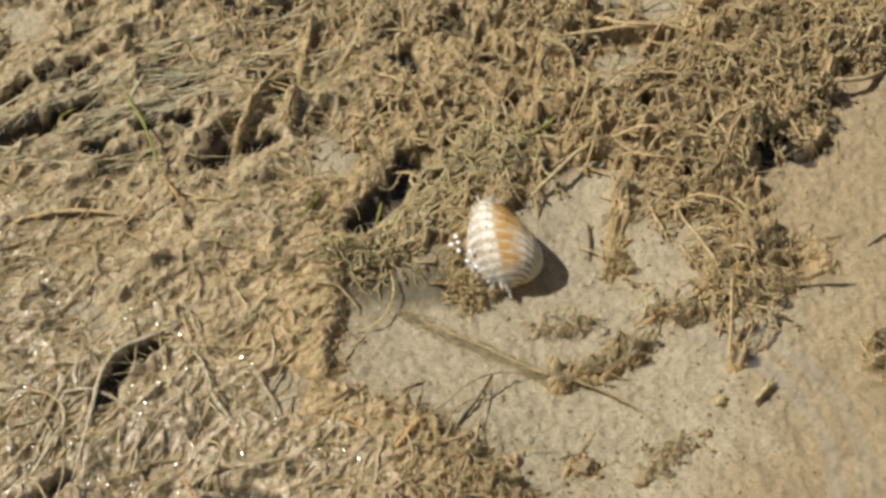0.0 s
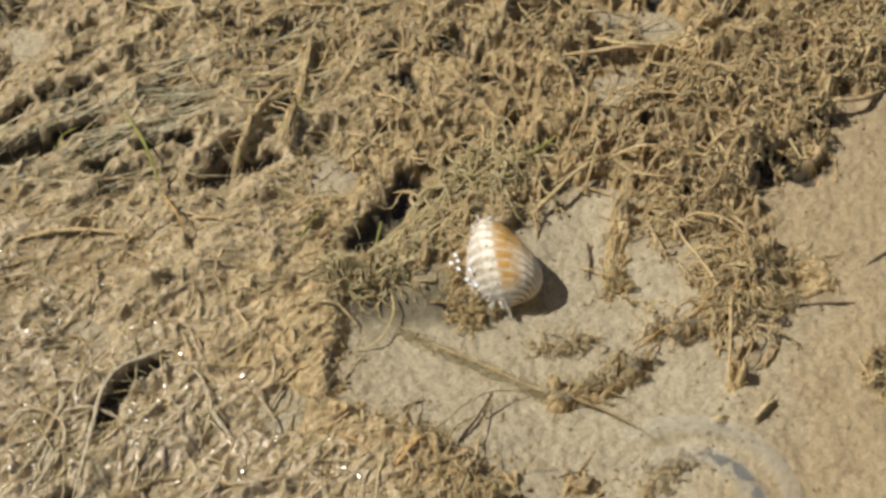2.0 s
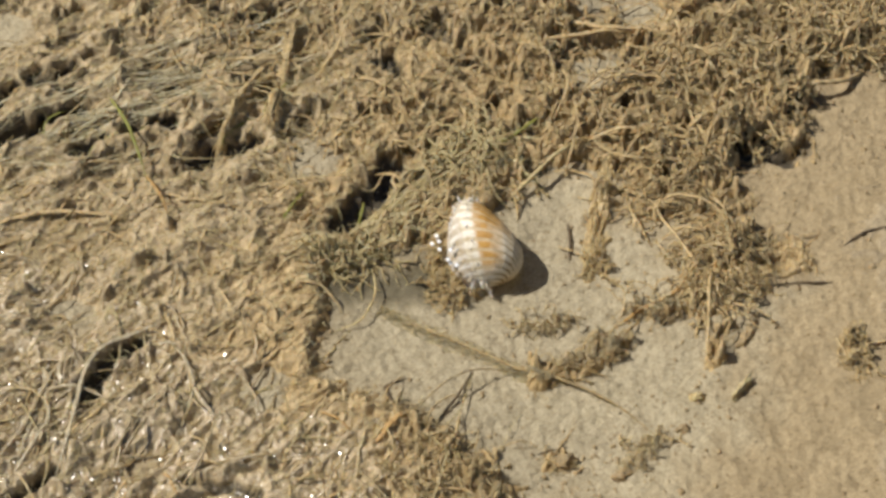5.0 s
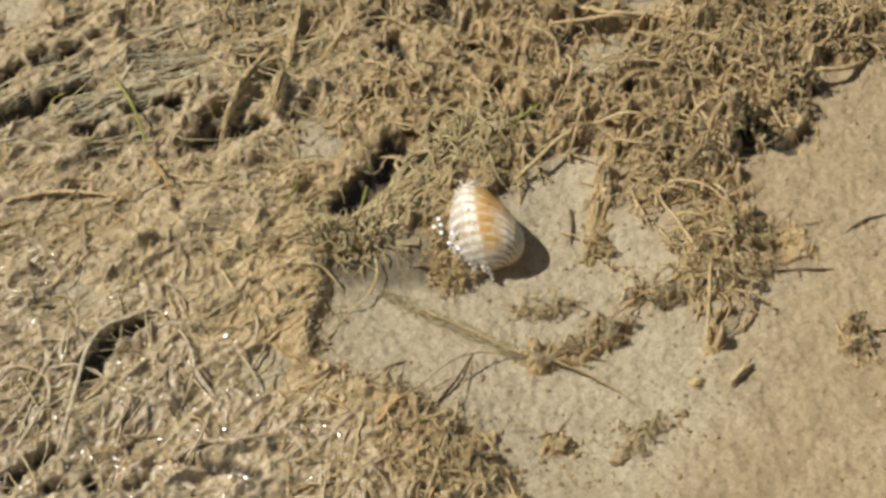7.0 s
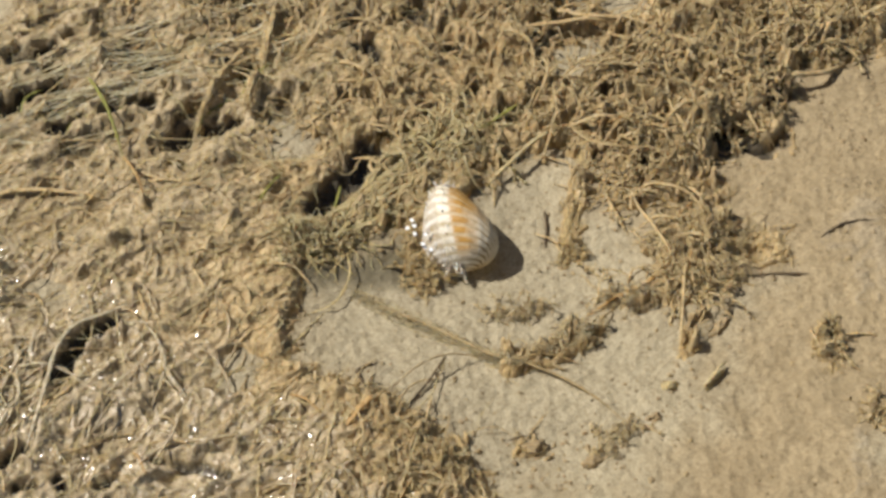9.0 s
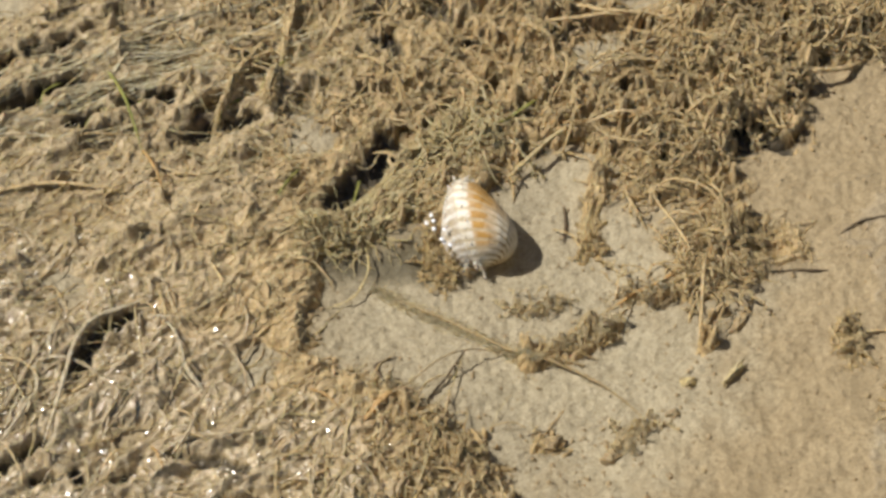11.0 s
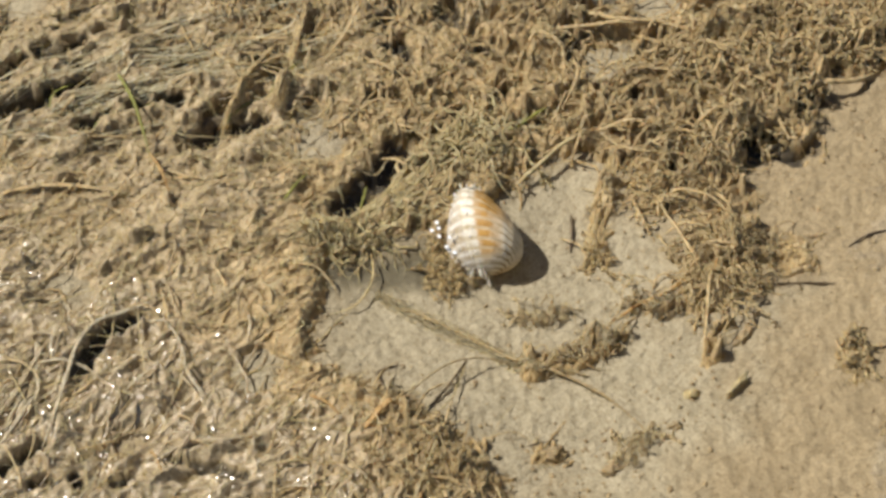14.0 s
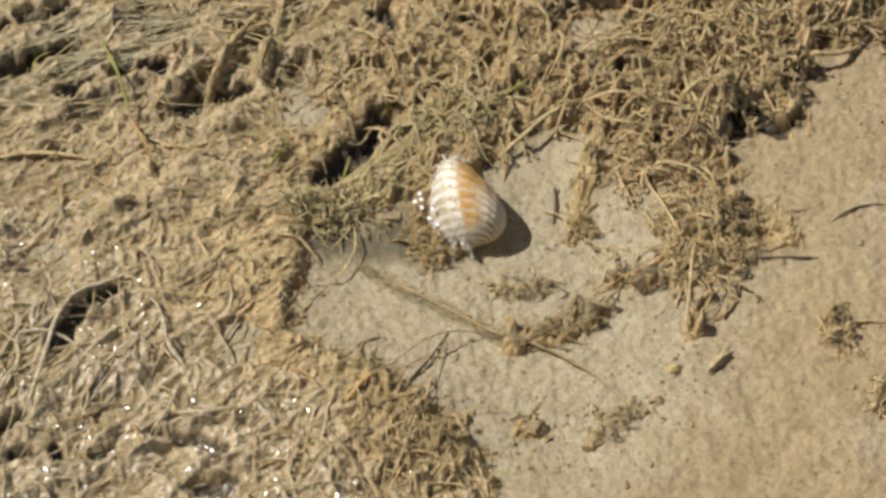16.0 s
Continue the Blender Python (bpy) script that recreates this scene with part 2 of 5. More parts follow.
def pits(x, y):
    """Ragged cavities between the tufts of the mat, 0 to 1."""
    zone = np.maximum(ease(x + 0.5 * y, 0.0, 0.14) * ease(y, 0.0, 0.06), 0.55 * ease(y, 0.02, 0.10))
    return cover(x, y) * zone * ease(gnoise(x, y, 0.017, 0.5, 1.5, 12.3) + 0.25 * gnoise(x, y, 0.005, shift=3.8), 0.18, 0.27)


def bed(x, y):
    """Height of the bare silt."""
    far = ease(np.hypot(x, y), 0.4, 1.5)
    z = gnoise(x, y, 0.11, shift=1.2) * 0.005 + gnoise(x, y, 0.018, shift=4.4) * 0.0019 + gnoise(x, y, 0.006, shift=2.4) * 0.0011 + gnoise(x, y, 0.0032, shift=5.4) * 0.0011
    z = z - 0.007 * ease(inside(x, y, GREY), -0.01, 0.05) - holes(x, y)
    z = z - 0.0005 * (1 - ease(np.hypot(x - SHELL_AT[0], y - SHELL_AT[1]), 0.012, 0.035))
    return z * (1 - far)


def mesh_of(name, verts, faces, mat, smooth=True):
    """A mesh from arrays of points and of faces with equal numbers of corners."""
    me = bpy.data.meshes.new(name)
    n, k = faces.shape
    me.vertices.add(len(verts))
    me.vertices.foreach_set("co", np.ascontiguousarray(verts, np.float32).ravel())
    me.loops.add(n * k)
    me.loops.foreach_set("vertex_index", np.ascontiguousarray(faces, np.int32).ravel())
    me.polygons.add(n)
    me.polygons.foreach_set("loop_start", np.arange(n, dtype=np.int32) * k)
    me.polygons.foreach_set("use_smooth", np.full(n, smooth))
    me.update(calc_edges=True)
    me.validate()
    me.materials.append(mat)
    return me


def build_ground():
    far = 0.32 * 1.28 ** np.arange(1, 38)
    xs = np.concatenate([-far[::-1], np.arange(-0.32, 0.3201, 0.0012), far])
    ys = np.concatenate([-far[::-1] + 0.09, np.arange(-0.23, 0.2601, 0.0012), far - 0.05])
    x, y = np.meshgrid(xs, ys)
    near = (1 - ease(np.abs(x), 0.29, 0.31)) * (1 - ease(np.abs(y - 0.015), 0.22, 0.235))
    z = bed(x, y) - 0.005 * near * pits(x, y)
    w, h = len(xs), len(ys)
    k = (np.arange(h - 1)[:, None] * w + np.arange(w - 1)).ravel()
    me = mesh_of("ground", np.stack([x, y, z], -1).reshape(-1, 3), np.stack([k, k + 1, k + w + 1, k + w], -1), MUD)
    spot = np.maximum.reduce([r - np.hypot(x - sx, y - sy) for (sx, sy), r in SPOTS])
    grey = ease(np.maximum(inside(x, y, GREY), spot * 2 + 0.01) + gnoise(x, y, 0.04) * 0.03 + gnoise(x, y, 0.012, shift=3.0) * 0.02, -0.03, 0.03)
    murk = 0.8 * (1 - ease(along(x, y, MURK) + gnoise(x, y, 0.02, shift=6.1) * 0.012 + gnoise(x, y, 0.006, shift=2.1) * 0.004, 0.001, 0.024))
    # cavity mask: where the shade of holes and pits is painted dark
    for name, value in (("tan_silt", 1 - 0.9 * grey), ("murk", murk), ("cavity_shade", near * np.maximum(ease(holes(x, y), 0.002, 0.009) * 0.9, 0.9 * pits(x, y)))):
        a = me.attributes.new(name, "FLOAT", "POINT")
        a.data.foreach_set("value", np.ascontiguousarray(value, np.float32).ravel())
    return tagged(new("ground", me), "tan and grey silty mud flat, soft and bare", "mud", kind="structure")


build_ground()


# ---- the algae mat: silt draped over a felt of strands ----
def drift(x, y, heading, length, k, wander):
    """Paths in plan that set out from x, y and bend on their way."""
    n = len(x)
    turn = np.cumsum(rng.normal(0, wander, (n, k)), axis=1) + rng.normal(0, wander * 0.6, (n, 1)) * np.arange(k)
    th = heading[:, None] + turn
    step = (length / (k - 1))[:, None]
    px = x[:, None] + np.cumsum(np.cos(th) * step, 1) - np.cos(th[:, :1]) * step
    py = y[:, None] + np.cumsum(np.sin(th) * step, 1) - np.sin(th[:, :1]) * step
    return px, py


def taper(n, k, wide):
    s = np.linspace(0, 1, k)
    return wide[:, None] * np.clip(np.minimum(s * 5 + 0.25, (1 - s) * 4 + 0.15), 0, 1)[None] * rng.uniform(0.75, 1.3, (n, k))


def scatter(n, keep):
    tries = n * 5 if n > 2000 else n * 14
    x, y = rng.uniform(-0.28, 0.28, tries), rng.uniform(-0.188, 0.212, tries)
    ok = rng.random(tries) < keep(x, y)
    return x[ok][:n], y[ok][:n]


STEP = 0.00060
GX, GY = np.arange(-0.285, 0.2851, STEP), np.arange(-0.192, 0.2161, STEP)
XX, YY = np.meshgrid(GX, GY)
COVER, HOLE, BED, PIT = cover(XX, YY), holes(XX, YY), bed(XX, YY), pits(XX, YY)
BED = BED - 0.005 * PIT


def open_cover(x, y):
    """The mat without the mouths of its holes."""
    return cover(x, y) * (1 - 0.93 * ease(holes(x, y), 0.001, 0.006))


def on_isle(x, y):
    return (1 - ease(isle(x, y), -0.004, 0.006)) * (inside(x, y, BARE) > -0.004)


def rugged(x, y):
    """1 in the thick branching heaps by the bare flat, 0 in the low felt."""
    return np.maximum(ease(x + 0.5 * y, 0.06, 0.16) * ease(y, 0.0, 0.05), 0.6 * (1 - ease(isle(x, y), -0.004, 0.004)))


def wetness(x, y):
    return ease(-x - y * 1.3 + gnoise(x, y, 0.03, shift=1.9) * 0.05, 0.15, 0.27)


def combed(x, y):
    """1 where the strands lie combed flat under silt, 0 in the mossy part."""
    return ease(-x - 0.25 * y + 0.06 * gnoise(x, y, 0.06, shift=4.9), 0.0, 0.09)


def felt_height():
    rug = rugged(XX, YY)
    thick = 0.003 + 0.006 * rug + gnoise(XX, YY, 0.045, 0.6, 1.8, 5.0) * 0.006 + gnoise(XX, YY, 0.016, 0.6, 1.7, 8.0) * (0.003 + 0.006 * rug) + gnoise(XX, YY, 0.026, 0.66, 3.2, 2.3) * 0.009 * combed(XX, YY)
    crease = np.maximum(0, 0.10 - np.abs(gnoise(XX, YY, 0.022, 0.5, 2.4, 6.0))) / 0.10
    thick = thick - crease * (0.006 - 0.003 * combed(XX, YY) + 0.006 * rug)
    thick = thick * (1 - 0.92 * (1 - ease(isle(XX, YY), -0.006, 0.004)) * (inside(XX, YY, BARE) > -0.004))
    for line, wide, tall in RIDGES:
        thick = thick + tall * (1 - ease(along(XX, YY, line) + gnoise(XX, YY, 0.01, shift=2.0) * 0.003, 0, wide * 1.3))
    thick = thick - 0.011 * PIT
    thick = thick * (1 - 0.45 * ease(HOLE, 0.003, 0.009))
    for (sx, sy), r in SPOTS:
        thick = thick * (0.25 + 0.75 * ease(np.hypot(XX - sx, YY - sy) - r, 0.0, 0.022))
    base = BED + COVER * thick - (1 - COVER) * 0.004
    z = base.copy()
    for n, width, length, lift, wander, spread, keep in (
            (420, (0.0008, 0.0016), (0.03, 0.09), 0.0010, 0.10, 0.25, lambda x, y: open_cover(x, y) * combed(x, y)),
            (1100, (0.0005, 0.0009), (0.02, 0.06), 0.0013, 0.14, 0.35, lambda x, y: open_cover(x, y) * combed(x, y)),
            (1700, (0.0006, 0.0011), (0.006, 0.020), 0.0013, 0.30, 0.9, lambda x, y: open_cover(x, y) * combed(x, y)),
            (2600, (0.0007, 0.0013), (0.007, 0.024), 0.0022, 0.30, 1.0, lambda x, y: open_cover(x, y) * (1 - pits(x, y)) * (1 - 0.75 * combed(x, y)) * (1 - 0.5 * rugged(x, y)) * (1 - 0.8 * on_isle(x, y))),
            (1500, (0.0005, 0.0009), (0.012, 0.035), 0.0028, 0.25, 0.9, lambda x, y: open_cover(x, y) * (1 - 0.6 * combed(x, y)) * (1 - 0.5 * rugged(x, y)) * (1 - 0.6 * on_isle(x, y))),
            (520, (0.0006, 0.0011), (0.01, 0.03), 0.0045, 0.35, 1.5, lambda x, y: cover(x, y) * (1 - pits(x, y)) * rugged(x, y) * (1 - 0.9 * on_isle(x, y)))):
        x, y = scatter(n, keep)
        n, k = len(x), 70 if length[1] > 0.05 else 34
        px, py = drift(x, y, flow(x, y) + rng.normal(0, spread, n), rng.uniform(*length, n), k, wander * 8 / k)
        r = taper(n, k, rng.uniform(*width, n))
        hi = rng.exponential(lift, n).clip(0, 0.012)[:, None] * np.sin(np.linspace(0.15, math.pi - 0.15, k))
        fx, fy = (px - GX[0]) / STEP, (py - GY[0]) / STEP
        ix, iy = np.rint(fx).astype(int), np.rint(fy).astype(int)
        ok = (ix > 4) & (iy > 4) & (ix < len(GX) - 5) & (iy < len(GY) - 5)
        fx, fy, ix, iy, r, hi = fx[ok], fy[ok], ix[ok], iy[ok], r[ok], hi[ok]
        ground = base[iy, ix] + hi
        for dx in range(-3, 4):
            for dy in range(-3, 4):
                d2 = ((ix + dx - fx) ** 2 + (iy + dy - fy) ** 2) * STEP ** 2
                cap = ground + np.sqrt(np.clip(r * r - d2, 0, None)) * 1.3
                hit = d2 < r * r
                np.maximum.at(z, (iy[hit] + dy, ix[hit] + dx), cap[hit])
    soft = z
    for step in range(12):
        near = soft.copy()
        near[1:-1, 1:-1] = (soft[1:-1, 1:-1] * 2 + soft[:-2, 1:-1] + soft[2:, 1:-1] + soft[1:-1, :-2] + soft[1:-1, 2:]) / 6
        silt = 1.0 if step < 2 else 0.9 * combed(XX, YY)
        soft = soft + (near - soft) * silt
    silted = ease(gnoise(XX, YY, 0.05, shift=2.7), -0.25, 0.25) * (1 - 0.8 * rug)
    keep = (0.70 - 0.20 * silted) * (1 - 0.60 * combed(XX, YY)) + 0.2 * rug
    z = soft * (1 - keep) + z * keep
    comb = combed(XX, YY)
    lumps = gnoise(XX, YY, 0.0028, shift=6.6) * 0.0015 + gnoise(XX, YY, 0.0019, shift=1.6) * 0.0012
    streaks = gnoise(XX, YY, 0.0034, 0.62, 6.0, 3.6) * 0.0009 + gnoise(XX, YY, 0.0021, 0.8, 5.0, 9.6) * 0.0006 + gnoise(XX, YY, 0.0020, shift=6.6) * 0.0003
    return z + COVER * (lumps * (1 - comb) + streaks * comb)


FELT = felt_height()
TOP = np.maximum(BED, np.where(COVER > 0.02, FELT, -1))


def surface(x, y):
    """Height of what lies uppermost, bed or mat."""
    x, y = np.asarray(x, float), np.asarray(y, float)
    i = np.clip(np.rint((x - GX[0]) / STEP).astype(int), 0, len(GX) - 1)
    j = np.clip(np.rint((y - GY[0]) / STEP).astype(int), 0, len(GY) - 1)
    return TOP[j, i]


def build_felt():
    h, w = XX.shape
    k = (np.arange(h - 1)[:, None] * w + np.arange(w - 1)).ravel()
    f = np.stack([k, k + 1, k + w + 1, k + w], -1)
    f = f[(COVER.ravel()[f].max(1) > 0.02) & ((FELT - BED).ravel()[f].max(1) > -0.0005)]
    used, f = np.unique(f, return_inverse=True)
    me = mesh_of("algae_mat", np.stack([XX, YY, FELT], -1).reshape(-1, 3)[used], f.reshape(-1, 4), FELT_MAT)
    pale = np.maximum(ease(-XX + 0.4 * YY + gnoise(XX, YY, 0.05, shift=4.0) * 0.16, 0.02, 0.16), wetness(XX, YY))
    # last mask darkens the mat's holes and pits with painted shade
    for name, value in (("pale", pale), ("wet", wetness(XX, YY)), ("cavity_shade", np.maximum(ease(HOLE, 0.003, 0.008) * 0.9, 0.9 * PIT))):
        a = me.attributes.new(name, "FLOAT", "POINT")
        a.data.foreach_set("value", np.ascontiguousarray(value.ravel()[used], np.float32))
    tagged(new("algae_mat", me), "felt of silt-covered tan algae lying over the mud", "algae", kind="stuff")


def felt_material():
    m, tree, b = material("silted_felt", Roughness=0.8, Subsurface_Weight=0.3, Subsurface_Radius=(1.0, 0.75, 0.45), Subsurface_Scale=0.0012)
    broad, mid, speckle = noise_node(tree, 45, 5), noise_node(tree, 220, 4, 0.65), noise_node(tree, 1100, 3)
    brown = ramp(tree, broad, (0.32, (0.455, 0.337, 0.178)), (0.68, (0.635, 0.487, 0.277)))
    beige = ramp(tree, broad, (0.32, (0.44, 0.348, 0.213)), (0.68, (0.60, 0.488, 0.318)))
    base = mixed(tree, attribute(tree, "pale"), brown, beige)
    base = mixed(tree, 1.0, base, ramp(tree, mid, (0.33, (0.66, 0.64, 0.58)), (0.58, (1, 1, 1))), "MULTIPLY")
    # fine dark speckle: tiny shadows between fibres, painted as colour noise
    base = mixed(tree, 1.0, base, ramp(tree, speckle, (0.34, (0.58, 0.54, 0.47)), (0.58, (1.06, 1.06, 1.06))), "MULTIPLY")
    # shade between the strands, put into the felt's colour as near-black
    base = mixed(tree, attribute(tree, "cavity_shade"), base, (0.035, 0.03, 0.022))
    tree.links.new(base, b.inputs["Base Color"])
    gloss = tree.nodes.new("ShaderNodeMapRange")
    gloss.inputs["To Min"].default_value, gloss.inputs["To Max"].default_value = 0.8, 0.16
    tree.links.new(attribute(tree, "wet"), gloss.inputs["Value"])
    tree.links.new(gloss.outputs[0], b.inputs["Roughness"])
    film = tree.nodes.new("ShaderNodeMapRange")
    film.inputs["To Min"].default_value, film.inputs["To Max"].default_value = 0.3, 1.0
    tree.links.new(attribute(tree, "wet"), film.inputs["Value"])
    tree.links.new(film.outputs[0], b.inputs["Specular IOR Level"])
    bump(tree, b, noise_node(tree, 520, 5, 0.7), 0.6, 0.0011)
    return m


FELT_MAT = felt_material()
build_felt()


# ---- loose strands ----
def tube_data(paths, radii, sides=4, flat=1.0, rough=0.0):
    """Points and faces of round or flattened tubes along paths (n, k, 3) with radii (n, k)."""
    n, k, _ = paths.shape
    t = np.gradient(paths, axis=1)
    t /= np.linalg.norm(t, axis=2, keepdims=True) + 1e-9
    side = np.cross(t, np.array([0.0, 0.0, 1.0]) + rng.normal(0, 0.15, (n, 1, 3)))
    side /= np.linalg.norm(side, axis=2, keepdims=True) + 1e-9
    top = np.cross(side, t)
    a = np.arange(sides) / sides * 2 * math.pi
    r = radii[:, :, None, None] * (1 + rough * rng.uniform(-1, 1, (n, k, sides, 1)))
    v = paths[:, :, None] + r * (np.cos(a)[:, None] * side[:, :, None] + flat * np.sin(a)[:, None] * top[:, :, None])
    base = np.arange(n)[:, None, None] * k * sides + np.arange(k - 1)[None, :, None] * sides
    j, jn = np.arange(sides), (np.arange(sides) + 1) % sides
    f = np.stack([base + j, base + jn, base + sides + jn, base + sides + j], -1).reshape(-1, 4)
    return v.reshape(-1, 3), f


def tubes(name, paths, radii, mat, sides=4, flat=1.0, rough=0.0):
    """One mesh of tubes."""
    v, f = tube_data(paths, radii, sides, flat, rough)
    return mesh_of(name, v, f, mat)


def lying(px, py, lift, r):
    """Heights that rest on what is beneath at both ends and arch up by lift."""
    k = px.shape[1]
    s = np.linspace(0, 1, k)
    g = surface(px, py)
    line = np.maximum(g[:, :1] * (1 - s) + g[:, -1:] * s, g - 0.002)
    arch = np.sin(s * math.pi) * lift[:, None]
    return np.stack([px, py, line + arch + r * 0.3], -1)


def build_threads():
    for n, mat, width, length, lift, wander, keep, label in (
            (600, SILTED, (0.0003, 0.0007), (0.012, 0.04), 0.002, 0.18, lambda x, y: open_cover(x, y) * (1 - 0.6 * combed(x, y)), "tan silt-coated threads lying loose on the mat"),
            (300, OLIVE, (0.0002, 0.00045), (0.02, 0.06), 0.002, 0.12, lambda x, y: open_cover(x, y) * ease(-x, -0.08, 0.1), "thin olive-brown algae threads lying over the mat"),
            (150, WET, (0.0003, 0.0007), (0.015, 0.05), 0.002, 0.16, lambda x, y: cover(x, y) * wetness(x, y), "wet shining algae ribbons on the mat")):
        x, y = scatter(n, keep)
        n = len(x)
        px, py = drift(x, y, flow(x, y) + rng.normal(0, 0.4, n), rng.uniform(*length, n), 10, wander)
        clear = ease(holes(px, py), 0.002, 0.006).mean(1) < rng.uniform(0.0, 0.4, n)
        px, py, n = px[clear], py[clear], int(clear.sum())
        r = taper(n, 10, rng.uniform(*width, n))
        me = tubes("algae_threads", lying(px, py, rng.exponential(lift, n).clip(0, 0.008), r), r, mat, 4, 0.7, 0.2)
        tagged(new("algae_threads", me), label, "algae", kind="stuff")


build_threads()


def build_hair():
    """Long pale hair-like strands combed side by side over the dark gaps of the mat."""
    for n, mat, at, rx, ry, heading, label in (
            (420, PALE_HAIR, (-0.1980, 0.1080), 0.11, 0.030, 0.42, "long pale hair-like algae combed over dark gaps"),
            (190, OLIVE, (-0.0211, 0.0444), 0.04, 0.022, 0.86, "fine pale olive algae hair beside the dark hole")):
        u, v = rng.normal(0, 0.5, n) * rx, rng.normal(0, 0.55, n) * ry
        c, s = math.cos(heading), math.sin(heading)
        x, y = at[0] + u * c - v * s, at[1] + u * s + v * c
        length = rng.uniform(0.02, 0.075, n)
        px, py = drift(x - 0.5 * length * c, y - 0.5 * length * s, heading + rng.normal(0, 0.13, n), length, 14, 0.035)
        clear = ease(holes(px, py), 0.002, 0.006).mean(1) < rng.uniform(0.0, 0.28, n)
        px, py, n = px[clear], py[clear], int(clear.sum())
        r = taper(n, 14, rng.uniform(0.0002, 0.00048, n))
        path = lying(px, py, rng.exponential(0.0008, n).clip(0, 0.004), r)
        path[:, 1:-1, 2] = np.maximum(path[:, 1:-1, 2], 0.5 * (path[:, :-2, 2] + path[:, 2:, 2]))
        tagged(new("algae_hair", tubes("algae_hair", path, r, mat, 5, 0.4, 0.15)), label, "algae", kind="stuff")


build_hair()


def bristles(path, per, long):
    """Short fine fibres that stand off the strands of path on all sides: their paths and radii."""
    n, k, _ = path.shape
    m = n * per
    which, s = np.repeat(np.arange(n), per), rng.uniform(0.5, k - 1.5, m)
    i = s.astype(int)
    start = path[which, i] + (path[which, i + 1] - path[which, i]) * (s - i)[:, None]
    way = rng.normal(0, 1, (m, 3)) + np.array((0, 0, 0.5))
    way /= np.linalg.norm(way, axis=1, keepdims=True)
    run = rng.uniform(*long, m)[:, None, None] * np.array([0.0, 0.55, 1.0])[None, :, None]
    return start[:, None] + way[:, None] * run + rng.normal(0, 0.0002, (m, 3, 3)), rng.uniform(0.00012, 0.00028, (m, 1)) * np.array([1.2, 1.0, 0.5])


def build_fuzz():
    """Short fine fibres that make the mat and its heaps look downy."""
    for n, mat, long, keep, label in (
            (20000, SILTED, (0.002, 0.006), lambda x, y: open_cover(x, y) * (1 - pits(x, y)) * (1 - 0.7 * combed(x, y)) * (1 - 0.7 * wetness(x, y)), "downy silted fibres standing on the tan algae"),
            (3000, OLIVE, (0.004, 0.013), lambda x, y: open_cover(x, y) * ease(-x, -0.1, 0.1), "fine olive fibres lying on the pale mat")):
        x, y = scatter(n, keep)
        n = len(x)
        length = rng.uniform(*long, n)
        up = rng.uniform(0.0, 0.9, n) ** 1.5
        head = np.where(rng.random(n) < 0.5, flow(x, y) + rng.normal(0, 0.5, n), rng.uniform(0, 6.3, n))
        t = np.linspace(0, 1, 4)
        bend = head[:, None] + rng.normal(0, 0.5, (n, 1)) * t
        flat_run = length * np.sqrt(1 - up ** 2)
        px, py = x[:, None] + np.cos(bend) * flat_run[:, None] * t, y[:, None] + np.sin(bend) * flat_run[:, None] * t
        z = np.maximum(surface(x, y)[:, None] + (length * up)[:, None] * (t - 0.35 * t * t) * 1.3, surface(px, py)) + 0.0002
        r = rng.uniform(0.00013, 0.00030, (n, 1)) * np.array([1.1, 1.0, 0.85, 0.4])
        tagged(new("algae_fuzz", tubes("algae_fuzz", np.stack([px, py, z], -1), r, mat, 3, 1.0, 0.2)), label, "algae", kind="stuff")


build_fuzz()


def smooth_line(points, k):
    """k points on a smooth curve through the given ones."""
    p = np.array([points[0], *points, points[-1]], float)
    out = []
    for s in np.linspace(0, len(points) - 1 - 1e-6, k):
        i, t = int(s), s - int(s)
        a, b, c, d = p[i:i + 4]
        out.append(0.5 * (2 * b + (c - a) * t + (2 * a - 5 * b + 4 * c - d) * t * t + (3 * b - a - 3 * c + d) * t ** 3))
    return np.array(out)


def strand(name, label, category, plan, radius, mat, lift=0.0, parent=None, group="", flat=1.0, k=0, rough=0.12):
    """One stem, twig or blade that lies along a line of the plan, arching by lift."""
    k = k or 8 * len(plan)
    p = smooth_line(plan, k)
    r = taper(1, k, np.array([radius]))
    path = lying(p[None, :, 0], p[None, :, 1], np.array([lift]), r)
    path[0, :, 2] = np.convolve(np.pad(path[0, :, 2], 2, "edge"), np.ones(5) / 5, "valid")
    path[0, 1:-1, 2] = np.maximum(path[0, 1:-1, 2], surface(p[1:-1, 0], p[1:-1, 1]) + 0.4 * radius)
    ob = new(name, tubes(name, path, r, mat, 6, flat, rough))
    if parent:
        ob.parent = parent
        return ob
    return tagged(ob, label, category, group)


